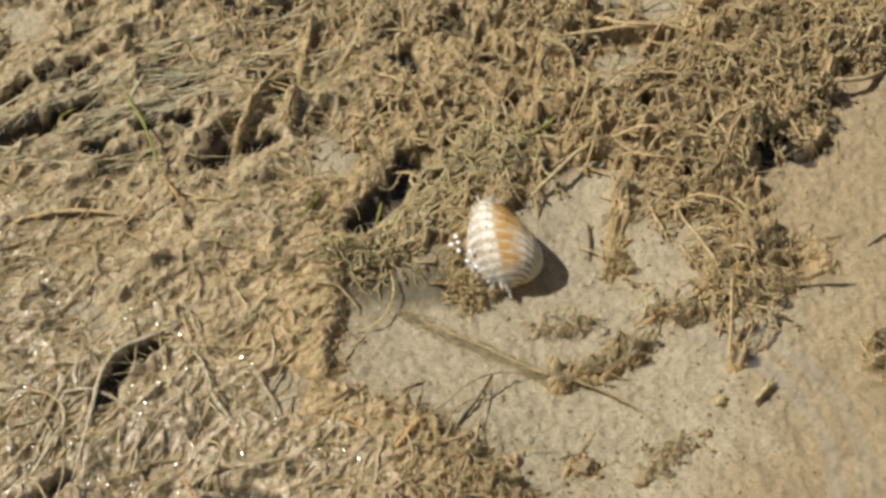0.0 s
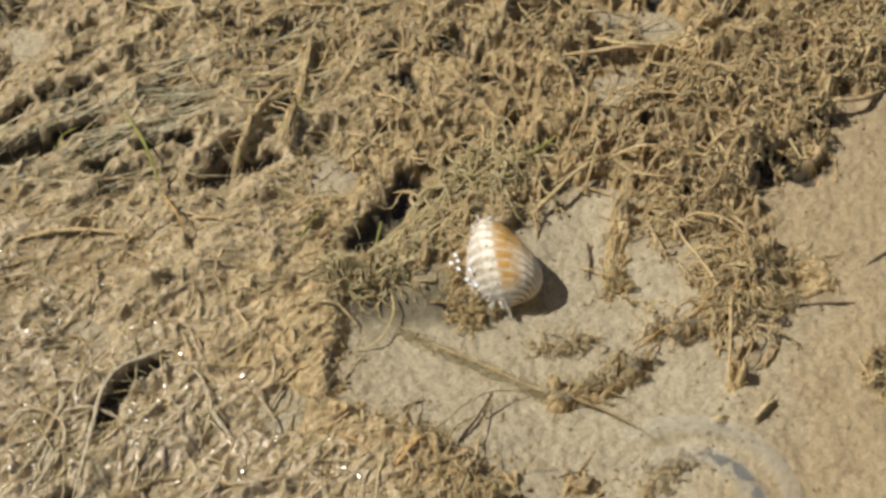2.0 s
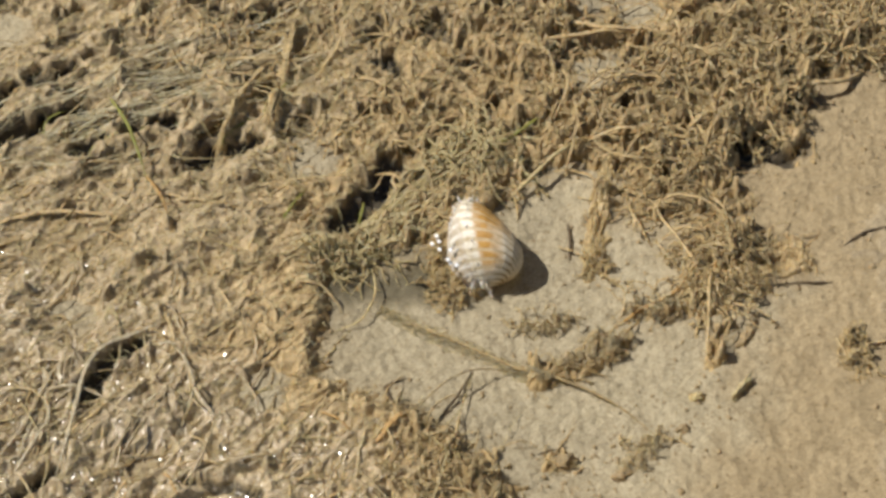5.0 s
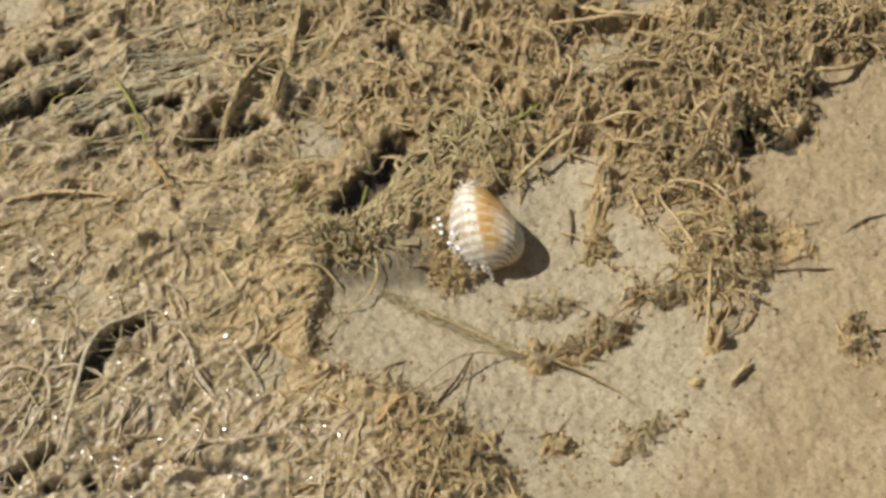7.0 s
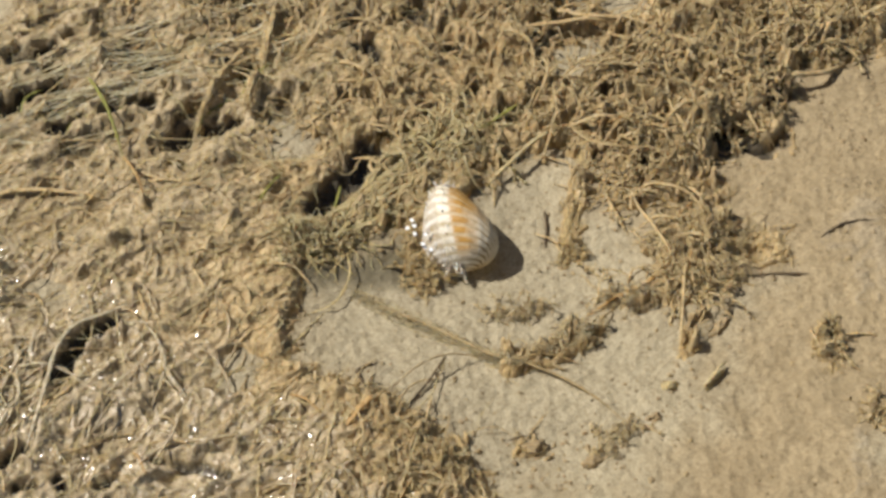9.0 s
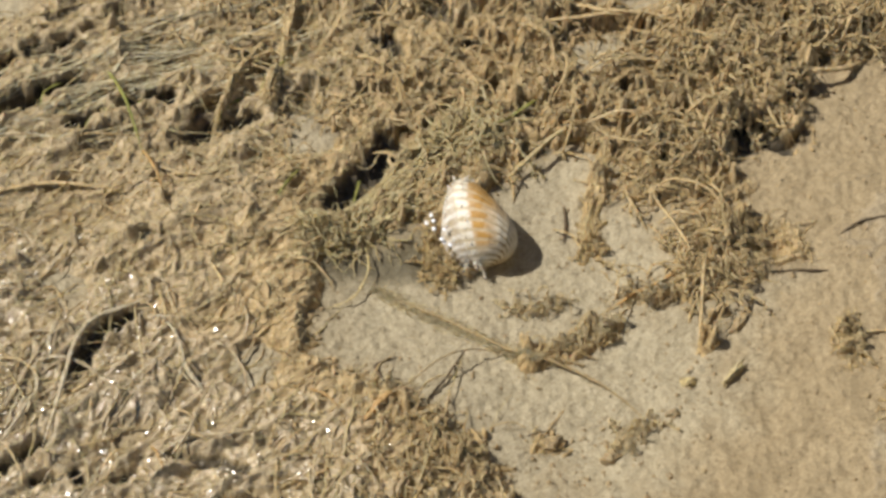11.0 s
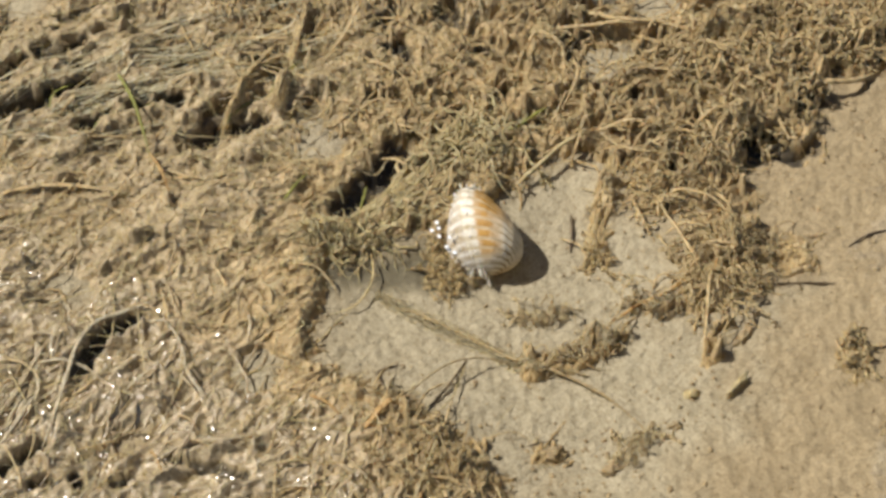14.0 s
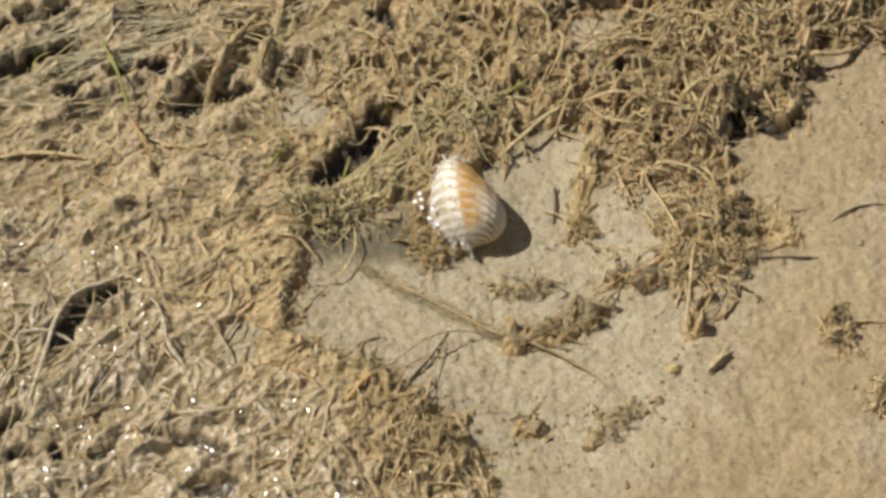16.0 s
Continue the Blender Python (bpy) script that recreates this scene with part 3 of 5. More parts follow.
def sprig_paths(x, y, heading, length, rise, wide):
    """A branching sprig: a bent main stem with side shoots, as paths and radii for tubes."""
    k = 9
    px, py = drift(np.array([x]), np.array([y]), np.array([heading]), np.array([length]), k, 0.22)
    main = lying(px, py, np.array([rise]), np.zeros((1, k)))
    count = max(3, int(length / 0.0055))
    at = np.sort(rng.uniform(0.8, k - 1.3, count))
    i = at.astype(int)
    start = main[0, i] + (main[0, i + 1] - main[0, i]) * (at - i)[:, None]
    way = main[0, i + 1] - main[0, i]
    turn = np.arctan2(way[:, 1], way[:, 0]) + np.where(np.arange(count) % 2, 1, -1) * rng.uniform(0.5, 1.2, count)
    sx, sy = drift(start[:, 0], start[:, 1], turn, rng.uniform(0.2, 0.5, count) * length * (1.15 - at / k), k, 0.25)
    up = start[:, 2:] + np.linspace(0, 1, k) * rng.normal(0.0005, 0.0015, (count, 1))
    shoots = np.stack([sx, sy, np.maximum(up, surface(sx, sy) + 0.0003)], -1)
    paths = np.concatenate([main, shoots])
    radii = np.concatenate([taper(1, k, np.array([wide])), taper(count, k, rng.uniform(0.55, 0.85, count) * wide)])
    return paths, radii


def sprig(name, x, y, heading, length, rise, wide, mat, down=12):
    """The mesh object of one silted sprig with down on its shoots."""
    paths, radii = sprig_paths(x, y, heading, length, rise, wide)
    v, f = tube_data(paths, radii, 5, 0.9, 0.35)
    fp, fr = bristles(paths, down, (0.0006, 0.0022))
    v2, f2 = tube_data(fp, fr * 1.7, 3)
    return new(name, mesh_of(name, np.concatenate([v, v2]), np.concatenate([f, f2 + len(v)]), mat))


def build_clump(at, rx, ry, tall, n, label, turn=0.0, mat=SILTED, wide=(0.00018, 0.00065), length=(0.006, 0.026), stalks=10, down=9):
    """A heap of silted filaments that spring from its middle and arch over, with some stouter stalks."""
    thing = tagged(new("algae_clump"), label, "algae", "algae clumps")
    c, s = math.cos(turn), math.sin(turn)
    for count, w, name in ((n, wide, "foliage"), (stalks, (0.0005, 0.0010), "stalk")):
        a, q = rng.uniform(0, 2 * math.pi, count), np.sqrt(rng.uniform(0, 1, count))
        u, v = q * np.cos(a) * rx * 0.85, q * np.sin(a) * ry * 0.85
        x, y = at[0] + u * c - v * s, at[1] + u * s + v * c
        head = np.where(rng.random(count) < 0.25, np.arctan2(y - at[1], x - at[0]) + rng.normal(0, 0.8, count), rng.uniform(0, 2 * math.pi, count))
        px, py = drift(x, y, head, rng.uniform(*length, count) * rng.uniform(0.5, 1.0, count), 9, 0.42)
        r = taper(count, 9, rng.uniform(*w, count))
        heap = tall * np.clip(1 - (((px - at[0]) * c + (py - at[1]) * s) / rx) ** 2 - ((-(px - at[0]) * s + (py - at[1]) * c) / ry) ** 2, 0, 1) ** 0.7
        path = lying(px, py, rng.exponential(0.003, count).clip(0, 0.01), r)
        path[:, :, 2] += heap * rng.uniform(0.0, 1.0, (count, 1))
        if name == "foliage":
            ob = tagged(new(name, tubes(name, path, r, mat, 4, 0.9, 0.3)), kind="stuff")
            ob.parent = thing
            fp, fr = bristles(path, down, (0.0008, 0.0030))
            ob = tagged(new("fuzz", tubes("fuzz", fp, fr, mat, 3, 1.0, 0.2)), kind="stuff")
            ob.parent = thing
        else:
            for i in range(count):
                sprig("branch", x[i], y[i], head[i], rng.uniform(0.9, 1.5) * length[1], rng.uniform(0.1, 1.0) * tall + heap[i].mean() * 0.5, rng.uniform(0.0004, 0.0009), mat).parent = thing
    return thing


build_clump((0.1605, 0.1205), 0.060, 0.055, 0.010, 300, "thick heap of tan silted branching algae casting dark shade", 0.5, stalks=24)
build_clump((0.1998, 0.1698), 0.050, 0.035, 0.009, 190, "thick heap of tan silted algae at the edge of bare mud", 0.2, stalks=14)
build_clump((0.2414, 0.1652), 0.025, 0.025, 0.008, 150, "fluffy tan algae tuft on bare mud", stalks=6)
build_clump((0.1469, -0.0035), 0.030, 0.032, 0.008, 330, "spiky tan algae tuft with stalks on grey silt", wide=(0.00015, 0.00055), length=(0.006, 0.026))
build_clump((0.1281, 0.0567), 0.035, 0.030, 0.008, 180, "tan and olive branching algae heap", 0.6, stalks=14)
build_clump((-0.0011, -0.1384), 0.038, 0.020, 0.003, 120, "low brown algae heap on silt", -0.4, wide=(0.00018, 0.00045), length=(0.004, 0.014), down=14)
build_clump((0.2127, -0.0604), 0.008, 0.016, 0.004, 45, "small dark-hearted algae tuft on bare mud", wide=(0.0002, 0.0006), length=(0.004, 0.012), stalks=4)
build_clump((0.2350, -0.1040), 0.010, 0.012, 0.003, 50, "crumbled brown algae tuft beside a pale spot", wide=(0.0002, 0.0006), length=(0.003, 0.010), stalks=3)
PALE_SILT = strand_material("pale_silted_fluff", (0.54, 0.42, 0.235), (0.72, 0.58, 0.35))
for at, rx, ry, n, turn in (((0.0732, -0.0600), 0.022, 0.009, 80, 0.45), ((0.0895, -0.0511), 0.014, 0.006, 40, 0.5), ((0.1082, -0.0286), 0.020, 0.004, 60, 0.2), ((0.0518, -0.0361), 0.018, 0.005, 70, 0.1)):
    build_clump(at, rx, ry, 0.0012, n // 2, "fluffy pale tan algae wisp on grey silt", turn, PALE_SILT, (0.00025, 0.0006), (0.005, 0.016), stalks=0, down=26)
build_clump((0.0829, 0.0043), 0.008, 0.010, 0.0010, 30, "small olive algae tuft on grey silt", wide=(0.0002, 0.0006), length=(0.004, 0.012), stalks=4)
build_clump((0.0174, 0.0754), 0.026, 0.018, 0.006, 130, "tangle of pale olive algae threads beside the grey hollow", 0.3, PALE_OLIVE, (0.0002, 0.0006), (0.014, 0.038), stalks=5, down=2)
build_clump((-0.0500, 0.0063), 0.030, 0.008, 0.004, 130, "fine pale olive algae fringe at the edge of the pool", 0.1, PALE_OLIVE, (0.0002, 0.0006), (0.010, 0.030), stalks=3, down=2)

build_clump((0.0991, -0.1212), 0.020, 0.007, 0.0012, 60, "ragged tan algae crumbs on grey silt", 0.9, PALE_SILT, wide=(0.00015, 0.0004), length=(0.003, 0.011), stalks=4)

def build_sprigs():
    """Single silted sprigs lying over the mat and at its edges."""
    for n, keep, long, rise, wide, label in (
            (210, lambda x, y: cover(x, y) * (1 - 0.8 * pits(x, y)) * rugged(x, y) * (1 - on_isle(x, y)), (0.022, 0.048), 0.012, (0.00045, 0.0009), "branching tan sprig of silted algae on a heap"),
            (110, lambda x, y: open_cover(x, y) * ease(x + 1.2 * y, 0.0, 0.12) * (1 - rugged(x, y)), (0.018, 0.042), 0.004, (0.0005, 0.0009), "silt-crusted sprig of algae lying on the mat")):
        x, y = scatter(n, keep)
        head = flow(x, y) + rng.normal(0, 1.1, len(x))
        tip = cover(x + 0.8 * long[1] * np.cos(head), y + 0.8 * long[1] * np.sin(head))
        for i in np.flatnonzero((tip > 0.5) | (rng.random(len(x)) < 0.12)):
            ob = sprig("algae_sprig", x[i], y[i], head[i], rng.uniform(*long), rng.uniform(0.2, 1.0) * rise, rng.uniform(*wide), SILTED)
            tagged(ob, label, "algae", "algae sprigs")


build_sprigs()

PALE_TWIG = strand_material("pale_silted_twig", (0.40, 0.33, 0.19), (0.62, 0.52, 0.33))
ROPES = (
    ("algae_rope", "fluffy silt coat on the end of a twig", "algae", [(-0.0330, -0.0245), (-0.0130, -0.0361), (0.0047, -0.0463), (0.0251, -0.0586), (0.0423, -0.0685), (0.0560, -0.0740)], 0.0026, PALE_TWIG, 0.001),
    ("algae_rope", "thick olive rope of silted algae", "algae", [(0.0751, -0.0035), (0.0804, 0.0162), (0.0869, 0.0444), (0.0911, 0.0691), (0.0945, 0.0988)], 0.0019, SILTED, 0.001),
    ("algae_rope", "wide rope of silted algae across the mat", "algae", [(-0.0811, 0.1790), (-0.0847, 0.1471), (-0.0885, 0.1205), (-0.0936, 0.0924)], 0.0032, SILTED, 0.001),
    ("algae_rope", "bent rope of silted algae on the mat", "algae", [(-0.0968, 0.1448), (-0.1055, 0.1249), (-0.1130, 0.1031), (-0.1228, 0.0818)], 0.0026, SILTED, 0.001),
    ("algae_rope", "olive rope of algae beside a dark hole", "algae", [(0.0050, 0.0796), (-0.0089, 0.0567), (-0.0256, 0.0383), (-0.0390, 0.0162), (-0.0433, 0.0063)], 0.0018, OLIVE, 0.001),
    ("algae_rope", "olive rope of algae reaching into the pool", "algae", [(-0.0043, 0.0629), (-0.0150, 0.0444), (-0.0210, 0.0302), (-0.0284, 0.0142)], 0.0013, OLIVE, 0.001),
)
STALKS_LOW = (
    ("stem", "long silted twig lying on grey mud", "twig", [(-0.0250, -0.0300), (-0.0130, -0.0365), (0.0047, -0.0466), (0.0251, -0.0590), (0.0423, -0.0690), (0.0624, -0.0755), (0.0794, -0.0845), (0.0932, -0.0950), (0.1081, -0.1107)], 0.0008, SILT_TWIG, 0.003),
    ("stem", "thin bent olive stem arching over grey silt", "plant stem", [(-0.0328, -0.1195), (-0.0224, -0.1090), (-0.0111, -0.0984), (0.0017, -0.0841), (0.0133, -0.0750), (0.0249, -0.0696), (0.0409, -0.0685)], 0.0005, SILT_TWIG, 0.009),
    ("husk", "flat orange-brown husk of a dry blade", "dry leaf", [(-0.0336, -0.1205), (-0.0266, -0.1125), (-0.0196, -0.1065), (-0.0103, -0.0980)], 0.0016, STRAW, 0.006),
    ("stem", "pale stem lying across the grey hollow", "plant stem", [(0.0371, 0.0476), (0.0512, 0.0587), (0.0639, 0.0712), (0.0782, 0.0826)], 0.0011, OLIVE, 0.006),
    ("stem", "tan stalk across the spiky tuft", "plant stem", [(0.1133, 0.0383), (0.1226, 0.0162), (0.1311, -0.0035), (0.1400, -0.0213)], 0.0008, SILTED, 0.010),
    ("stem", "orange dry stalk leaning on the tuft", "plant stem", [(0.1549, 0.0444), (0.1452, 0.0282), (0.1377, 0.0162), (0.1328, 0.0043)], 0.0006, STRAW, 0.010),
    ("stem", "tan stalk bent down to the silt", "plant stem", [(0.1430, -0.0035), (0.1393, -0.0228), (0.1372, -0.0455), (0.1352, -0.0659)], 0.0009, SILTED, 0.012),
    ("root", "orange root curling from the tuft", "root", [(0.1282, -0.0151), (0.1173, -0.0247), (0.1052, -0.0297), (0.0885, -0.0399)], 0.0010, STRAW, 0.002),
)
STALKS_HIGH = (
    ("stem", "tan stalk arching over the tuft", "plant stem", [(0.1181, 0.0423), (0.1316, 0.0383), (0.1454, 0.0314), (0.1562, 0.0201)], 0.0008, SILTED, 0.010),
    ("stem", "yellow stalk from the root of the tuft", "plant stem", [(0.1400, -0.0213), (0.1431, -0.0113), (0.1451, 0.0004), (0.1483, 0.0162)], 0.0006, STRAW, 0.006),
    ("stem", "thin orange stalk lying level on the mat", "plant stem", [(0.0564, 0.0830), (0.0798, 0.0818), (0.1016, 0.0826), (0.1251, 0.0843)], 0.0005, STRAW, 0.005),
    ("stem", "olive stem lying on the tan heap", "plant stem", [(0.0575, 0.1859), (0.0735, 0.1766), (0.0893, 0.1652), (0.1149, 0.1597)], 0.0012, SILTED, 0.003),
)
TWIGS_LOW = (
    ("twig", "dark forked twig on grey silt", "twig", [(-0.0241, -0.0909), (-0.0288, -0.0823), (-0.0291, -0.0787), (-0.0243, -0.0750), (-0.0179, -0.0718)], 0.0009, TWIG, 0.001),
    ("twig", "thin level dark strip on grey silt", "twig", [(0.1729, -0.0148), (0.1893, -0.0144), (0.2063, -0.0140)], 0.0006, TWIG, 0.001),
    ("twig", "dark bent twig on the bare flat", "twig", [(0.2141, 0.0098), (0.2223, 0.0162), (0.2303, 0.0201), (0.2442, 0.0225)], 0.0006, TWIG, 0.001),
    ("twig", "short pale twig beside a small tuft", "twig", [(0.2182, -0.0560), (0.2264, -0.0552), (0.2381, -0.0549)], 0.0008, SILTED, 0.002),
    ("twig", "silted twig lying off the edge of the heap", "twig", [(0.2000, 0.1196), (0.2112, 0.1205), (0.2260, 0.1258), (0.2419, 0.1404)], 0.0014, SILTED, 0.004),
    ("twig", "dark short twig standing in grey silt", "twig", [(0.0686, 0.0342), (0.0694, 0.0221), (0.0683, 0.0082)], 0.0007, TWIG, 0.001),
    ("straw", "pale dry straw lying on the mat", "straw", [(-0.0622, -0.1002), (-0.0537, -0.1065), (-0.0459, -0.1142)], 0.0006, STRAW, 0.003),
    ("straw", "yellow dry straw standing in wet algae", "straw", [(-0.1390, -0.1343), (-0.1346, -0.1418), (-0.1303, -0.1519)], 0.0006, STRAW, 0.005),
)
TWIGS_HIGH = (
    ("twig", "thin reddish twig on bare silt", "twig", [(0.0463, -0.1191), (0.0540, -0.1167), (0.0623, -0.1139)], 0.0005, TWIG, 0.001),
    ("twig", "dark twig lying in shade on the silt", "twig", [(-0.0034, -0.1016), (0.0046, -0.0895), (0.0110, -0.0769), (0.0157, -0.0656)], 0.0006, TWIG, 0.001),
    ("twig", "straight silted twig on the mat", "twig", [(0.0568, 0.1584), (0.0826, 0.1597), (0.1086, 0.1615), (0.1343, 0.1597)], 0.0012, SILTED, 0.003),
)
BLADES_LOW = (
    ("grass_blade", "green grass blade turning orange at its tip", "grass", [(-0.1833, 0.1170), (-0.1752, 0.0988), (-0.1660, 0.0775), (-0.1591, 0.0587)], 0.0008, GREEN, 0.011),
    ("grass_blade", "dry orange end of a grass blade", "grass", [(-0.1598, 0.0608), (-0.1538, 0.0464), (-0.1481, 0.0342), (-0.1452, 0.0274)], 0.0007, STRAW, 0.009),
    ("grass_blade", "short green grass blade over a dark hole", "grass", [(-0.1693, 0.0911), (-0.1652, 0.0997), (-0.1571, 0.1048)], 0.0007, GREEN, 0.004),
    ("grass_blade", "short green grass blade over a dark hole", "grass", [(-0.1670, 0.0894), (-0.1625, 0.0966), (-0.1611, 0.1031)], 0.0005, GREEN, 0.004),
    ("grass_blade", "green grass blade lying among pale strands", "grass", [(-0.2240, 0.0966), (-0.2125, 0.1074), (-0.2007, 0.1161)], 0.0007, GREEN, 0.003),
    ("grass_blade", "green grass blade lying among pale strands", "grass", [(-0.2192, 0.0954), (-0.2170, 0.1053), (-0.2068, 0.1139)], 0.0005, GREEN, 0.003),
    ("grass_blade", "green grass blade lying among pale strands", "grass", [(-0.1942, 0.0796), (-0.1809, 0.0881), (-0.1693, 0.0988)], 0.0005, GREEN, 0.002),
    ("grass_blade", "thin green grass blade on the tan mat", "grass", [(-0.1205, 0.0851), (-0.1126, 0.0962), (-0.0990, 0.1074)], 0.0007, GREEN, 0.003),
)
BLADES_HIGH = (
    ("grass_blade", "thin green grass blade on the tan mat", "grass", [(-0.0989, 0.1053), (-0.0917, 0.1205), (-0.0811, 0.1359)], 0.0005, GREEN, 0.003),
    ("grass_blade", "bright green grass blade over a dark hole", "grass", [(-0.0451, 0.0330), (-0.0425, 0.0423), (-0.0411, 0.0505)], 0.0007, GREEN, 0.006),
    ("grass_blade", "green grass blade at the edge of the hollow", "grass", [(0.0267, 0.0775), (0.0409, 0.0839), (0.0558, 0.0966)], 0.0007, GREEN, 0.004),
    ("grass_blade", "dull green grass blade on the mat", "grass", [(-0.0847, 0.0274), (-0.0776, 0.0403), (-0.0724, 0.0493)], 0.0008, GREEN, 0.002),
    ("leaf", "curved olive leaf blade under shallow water", "leaf", [(-0.0369, 0.0012), (-0.0348, -0.0132), (-0.0373, -0.0259), (-0.0436, -0.0361), (-0.0564, -0.0418)], 0.0006, OLIVE, 0.002),
)
RIBBONS = (
    ("algae_ribbon", "pale wet algae ribbon curled in a ring", "algae", [(-0.1522, -0.0560), (-0.1380, -0.0589), (-0.1290, -0.0732), (-0.1259, -0.0852), (-0.1297, -0.0973)], 0.0007, PALE_WET, 0.006),
    ("algae_ribbon", "broad wet shining end of an algae ribbon", "algae", [(-0.1268, -0.0805), (-0.1220, -0.0923), (-0.1138, -0.1009)], 0.0013, PALE_WET, 0.003),
    ("algae_ribbon", "long wet algae ribbon over a dark hole", "algae", [(-0.1423, -0.0399), (-0.1590, -0.0511), (-0.1729, -0.0604), (-0.1803, -0.0750), (-0.1835, -0.0966), (-0.1868, -0.1212), (-0.1904, -0.1418)], 0.0012, PALE_WET, 0.004),
    ("algae_ribbon", "wet pale algae ribbon lying on the mat", "algae", [(-0.1943, -0.0641), (-0.2033, -0.0895), (-0.2111, -0.1107), (-0.2257, -0.1316)], 0.0012, WET, 0.002),
    ("algae_ribbon", "wet pale algae ribbon lying on the mat", "algae", [(-0.2005, -0.0604), (-0.2012, -0.0823), (-0.1976, -0.1037), (-0.2036, -0.1281)], 0.0011, PALE_WET, 0.002),
    ("algae_ribbon", "dull olive strand arched over the mat", "algae", [(-0.2381, 0.0274), (-0.2206, 0.0338), (-0.1964, 0.0362), (-0.1657, 0.0330)], 0.0013, SILTED, 0.003),
    ("algae_ribbon", "wet olive strand along a dark furrow", "algae", [(-0.0857, -0.1229), (-0.1024, -0.1281), (-0.1218, -0.1316), (-0.1352, -0.1418)], 0.0013, WET, 0.003),
)


def rope(label, plan, radius, mat):
    """A loose rope of fine silted threads lying side by side."""
    k, n = 8 * len(plan), 26
    p = smooth_line(plan, k)
    t = np.gradient(p, axis=0)
    t /= np.linalg.norm(t, axis=1, keepdims=True)
    knots = np.interp(np.arange(k), np.linspace(0, k - 1, 9), rng.uniform(0.35, 1.5, 9))
    off = (rng.normal(0, radius * 0.7, (n, 1)) + np.cumsum(rng.normal(0, radius * 0.16, (n, k)), 1)) * knots
    px, py = p[None, :, 0] - t[None, :, 1] * off, p[None, :, 1] + t[None, :, 0] * off
    r = taper(n, k, rng.uniform(0.0003, 0.0008, n) if mat is not PALE_TWIG else rng.uniform(0.00015, 0.00042, n))
    z = surface(px, py) + np.clip(radius * 1.3 - np.abs(off) * 0.8, 0, None) * rng.uniform(0.3, 1, (n, 1))
    z = (z + np.roll(z, 1, 1) + np.roll(z, -1, 1)) / 3
    z[:, 0], z[:, -1] = z[:, 1], z[:, -2]
    path = np.stack([px, py, z], -1)
    ob = tagged(new("algae_rope", tubes("algae_rope", path, r, mat, 4, 0.9, 0.3)), label, "algae")
    fp, fr = bristles(path, 40 if radius > 0.0012 else 9, (0.0008, 0.0026))
    fuzz = tagged(new("fuzz", tubes("fuzz", fp, fr, mat, 3, 1.0, 0.2)), kind="stuff")
    fuzz.parent = ob
    return ob


for name, label, category, plan, radius, mat, lift in ROPES + STALKS_LOW + STALKS_HIGH + TWIGS_LOW + TWIGS_HIGH + BLADES_LOW + BLADES_HIGH + RIBBONS:
    if name == "algae_rope":
        rope(label, plan, radius, mat)
        continue
    strand(name, label, category, plan, radius, mat, lift, flat=0.45 if name in ("algae_ribbon", "husk", "leaf", "grass_blade") else 1.0)


def build_ribbons():
    """Wet pale ribbons of algae strewn over the soaked corner of the mat."""
    x, y = scatter(40, lambda x, y: cover(x, y) * ease(-x - 0.6 * y, 0.19, 0.24) * ease(-y, 0.02, 0.06))
    for i in range(len(x)):
        px, py = drift(x[i:i + 1], y[i:i + 1], np.array([0.85 + rng.normal(0, 0.45)]), np.array([rng.uniform(0.015, 0.05)]), 6, 0.10)
        strand("algae_ribbon", "thin pale wet ribbon of algae draped on the mat", "algae", list(zip(px[0], py[0])), rng.uniform(0.0004, 0.0011), PALE_WET if i % 3 else WET, rng.uniform(0.0, 0.004), group="wet ribbons", flat=0.45, k=24)


build_ribbons()


# ---- pebbles and crumbs ----
def lump_mesh(name, size, mat, seed, detail=2, rough=0.5):
    bm = bmesh.new()
    bmesh.ops.create_icosphere(bm, subdivisions=detail, radius=1.0)
    for v in bm.verts:
        n = v.co.normalized()
        d = 1 + rough * (0.5 * noise.noise(n * 1.6 + Vector((seed, 0, 0))) + 0.45 * noise.noise(n * 3.7 + Vector((0, seed, 0))) + 0.25 * noise.noise(n * 8.0 + Vector((seed, seed, 0))))
        v.co = Vector((n.x * size[0], n.y * size[1], n.z * size[2])) * d
    for f in bm.faces:
        f.smooth = True
    me = bpy.data.meshes.new(name)
    bm.to_mesh(me)
    bm.free()
    me.materials.append(mat)
    return me


for name, label, at, size, rz, mat in (
        ("pebble", "small brown pebble on grey silt", (0.1290, -0.0866), (0.0032, 0.0026, 0.0024), 20, OLIVE),
        ("mud_chip", "long tan mud chip standing on bare silt", (0.1519, -0.0830), (0.0017, 0.0085, 0.0036), -36, OLIVE),
        ("pebble", "tiny pale pebble in a dark hole", (-0.0458, 0.0266), (0.0016, 0.0016, 0.0014), 0, CRUMBLE),
        ("mud_lump", "tan mud lump on bare silt", (0.0586, -0.1240), (0.0060, 0.0030, 0.0026), 10, CRUMBLE),
        ("mud_lump", "small tan mud lump on bare silt", (0.0881, -0.1336), (0.0052, 0.0026, 0.0022), 30, CRUMBLE),
        ("mud_lump", "small tan mud lump on bare silt", (0.1203, -0.1062), (0.0028, 0.0022, 0.0022), 0, CRUMBLE),
        ("mud_lump", "long tan mud lump beside the spiky tuft", (0.1576, -0.0474), (0.0030, 0.0080, 0.0026), -30, CRUMBLE)):
    z = float(surface(at[0], at[1]))
    ob = tagged(new(name, lump_mesh(name, size, mat, at[0] * 90 + at[1] * 50, 3, 1.3)), label, "stone" if name == "pebble" else "mud")
    ob.matrix_world = pose(at[0], at[1], z + size[2] * 0.35, 0, 0, rz)


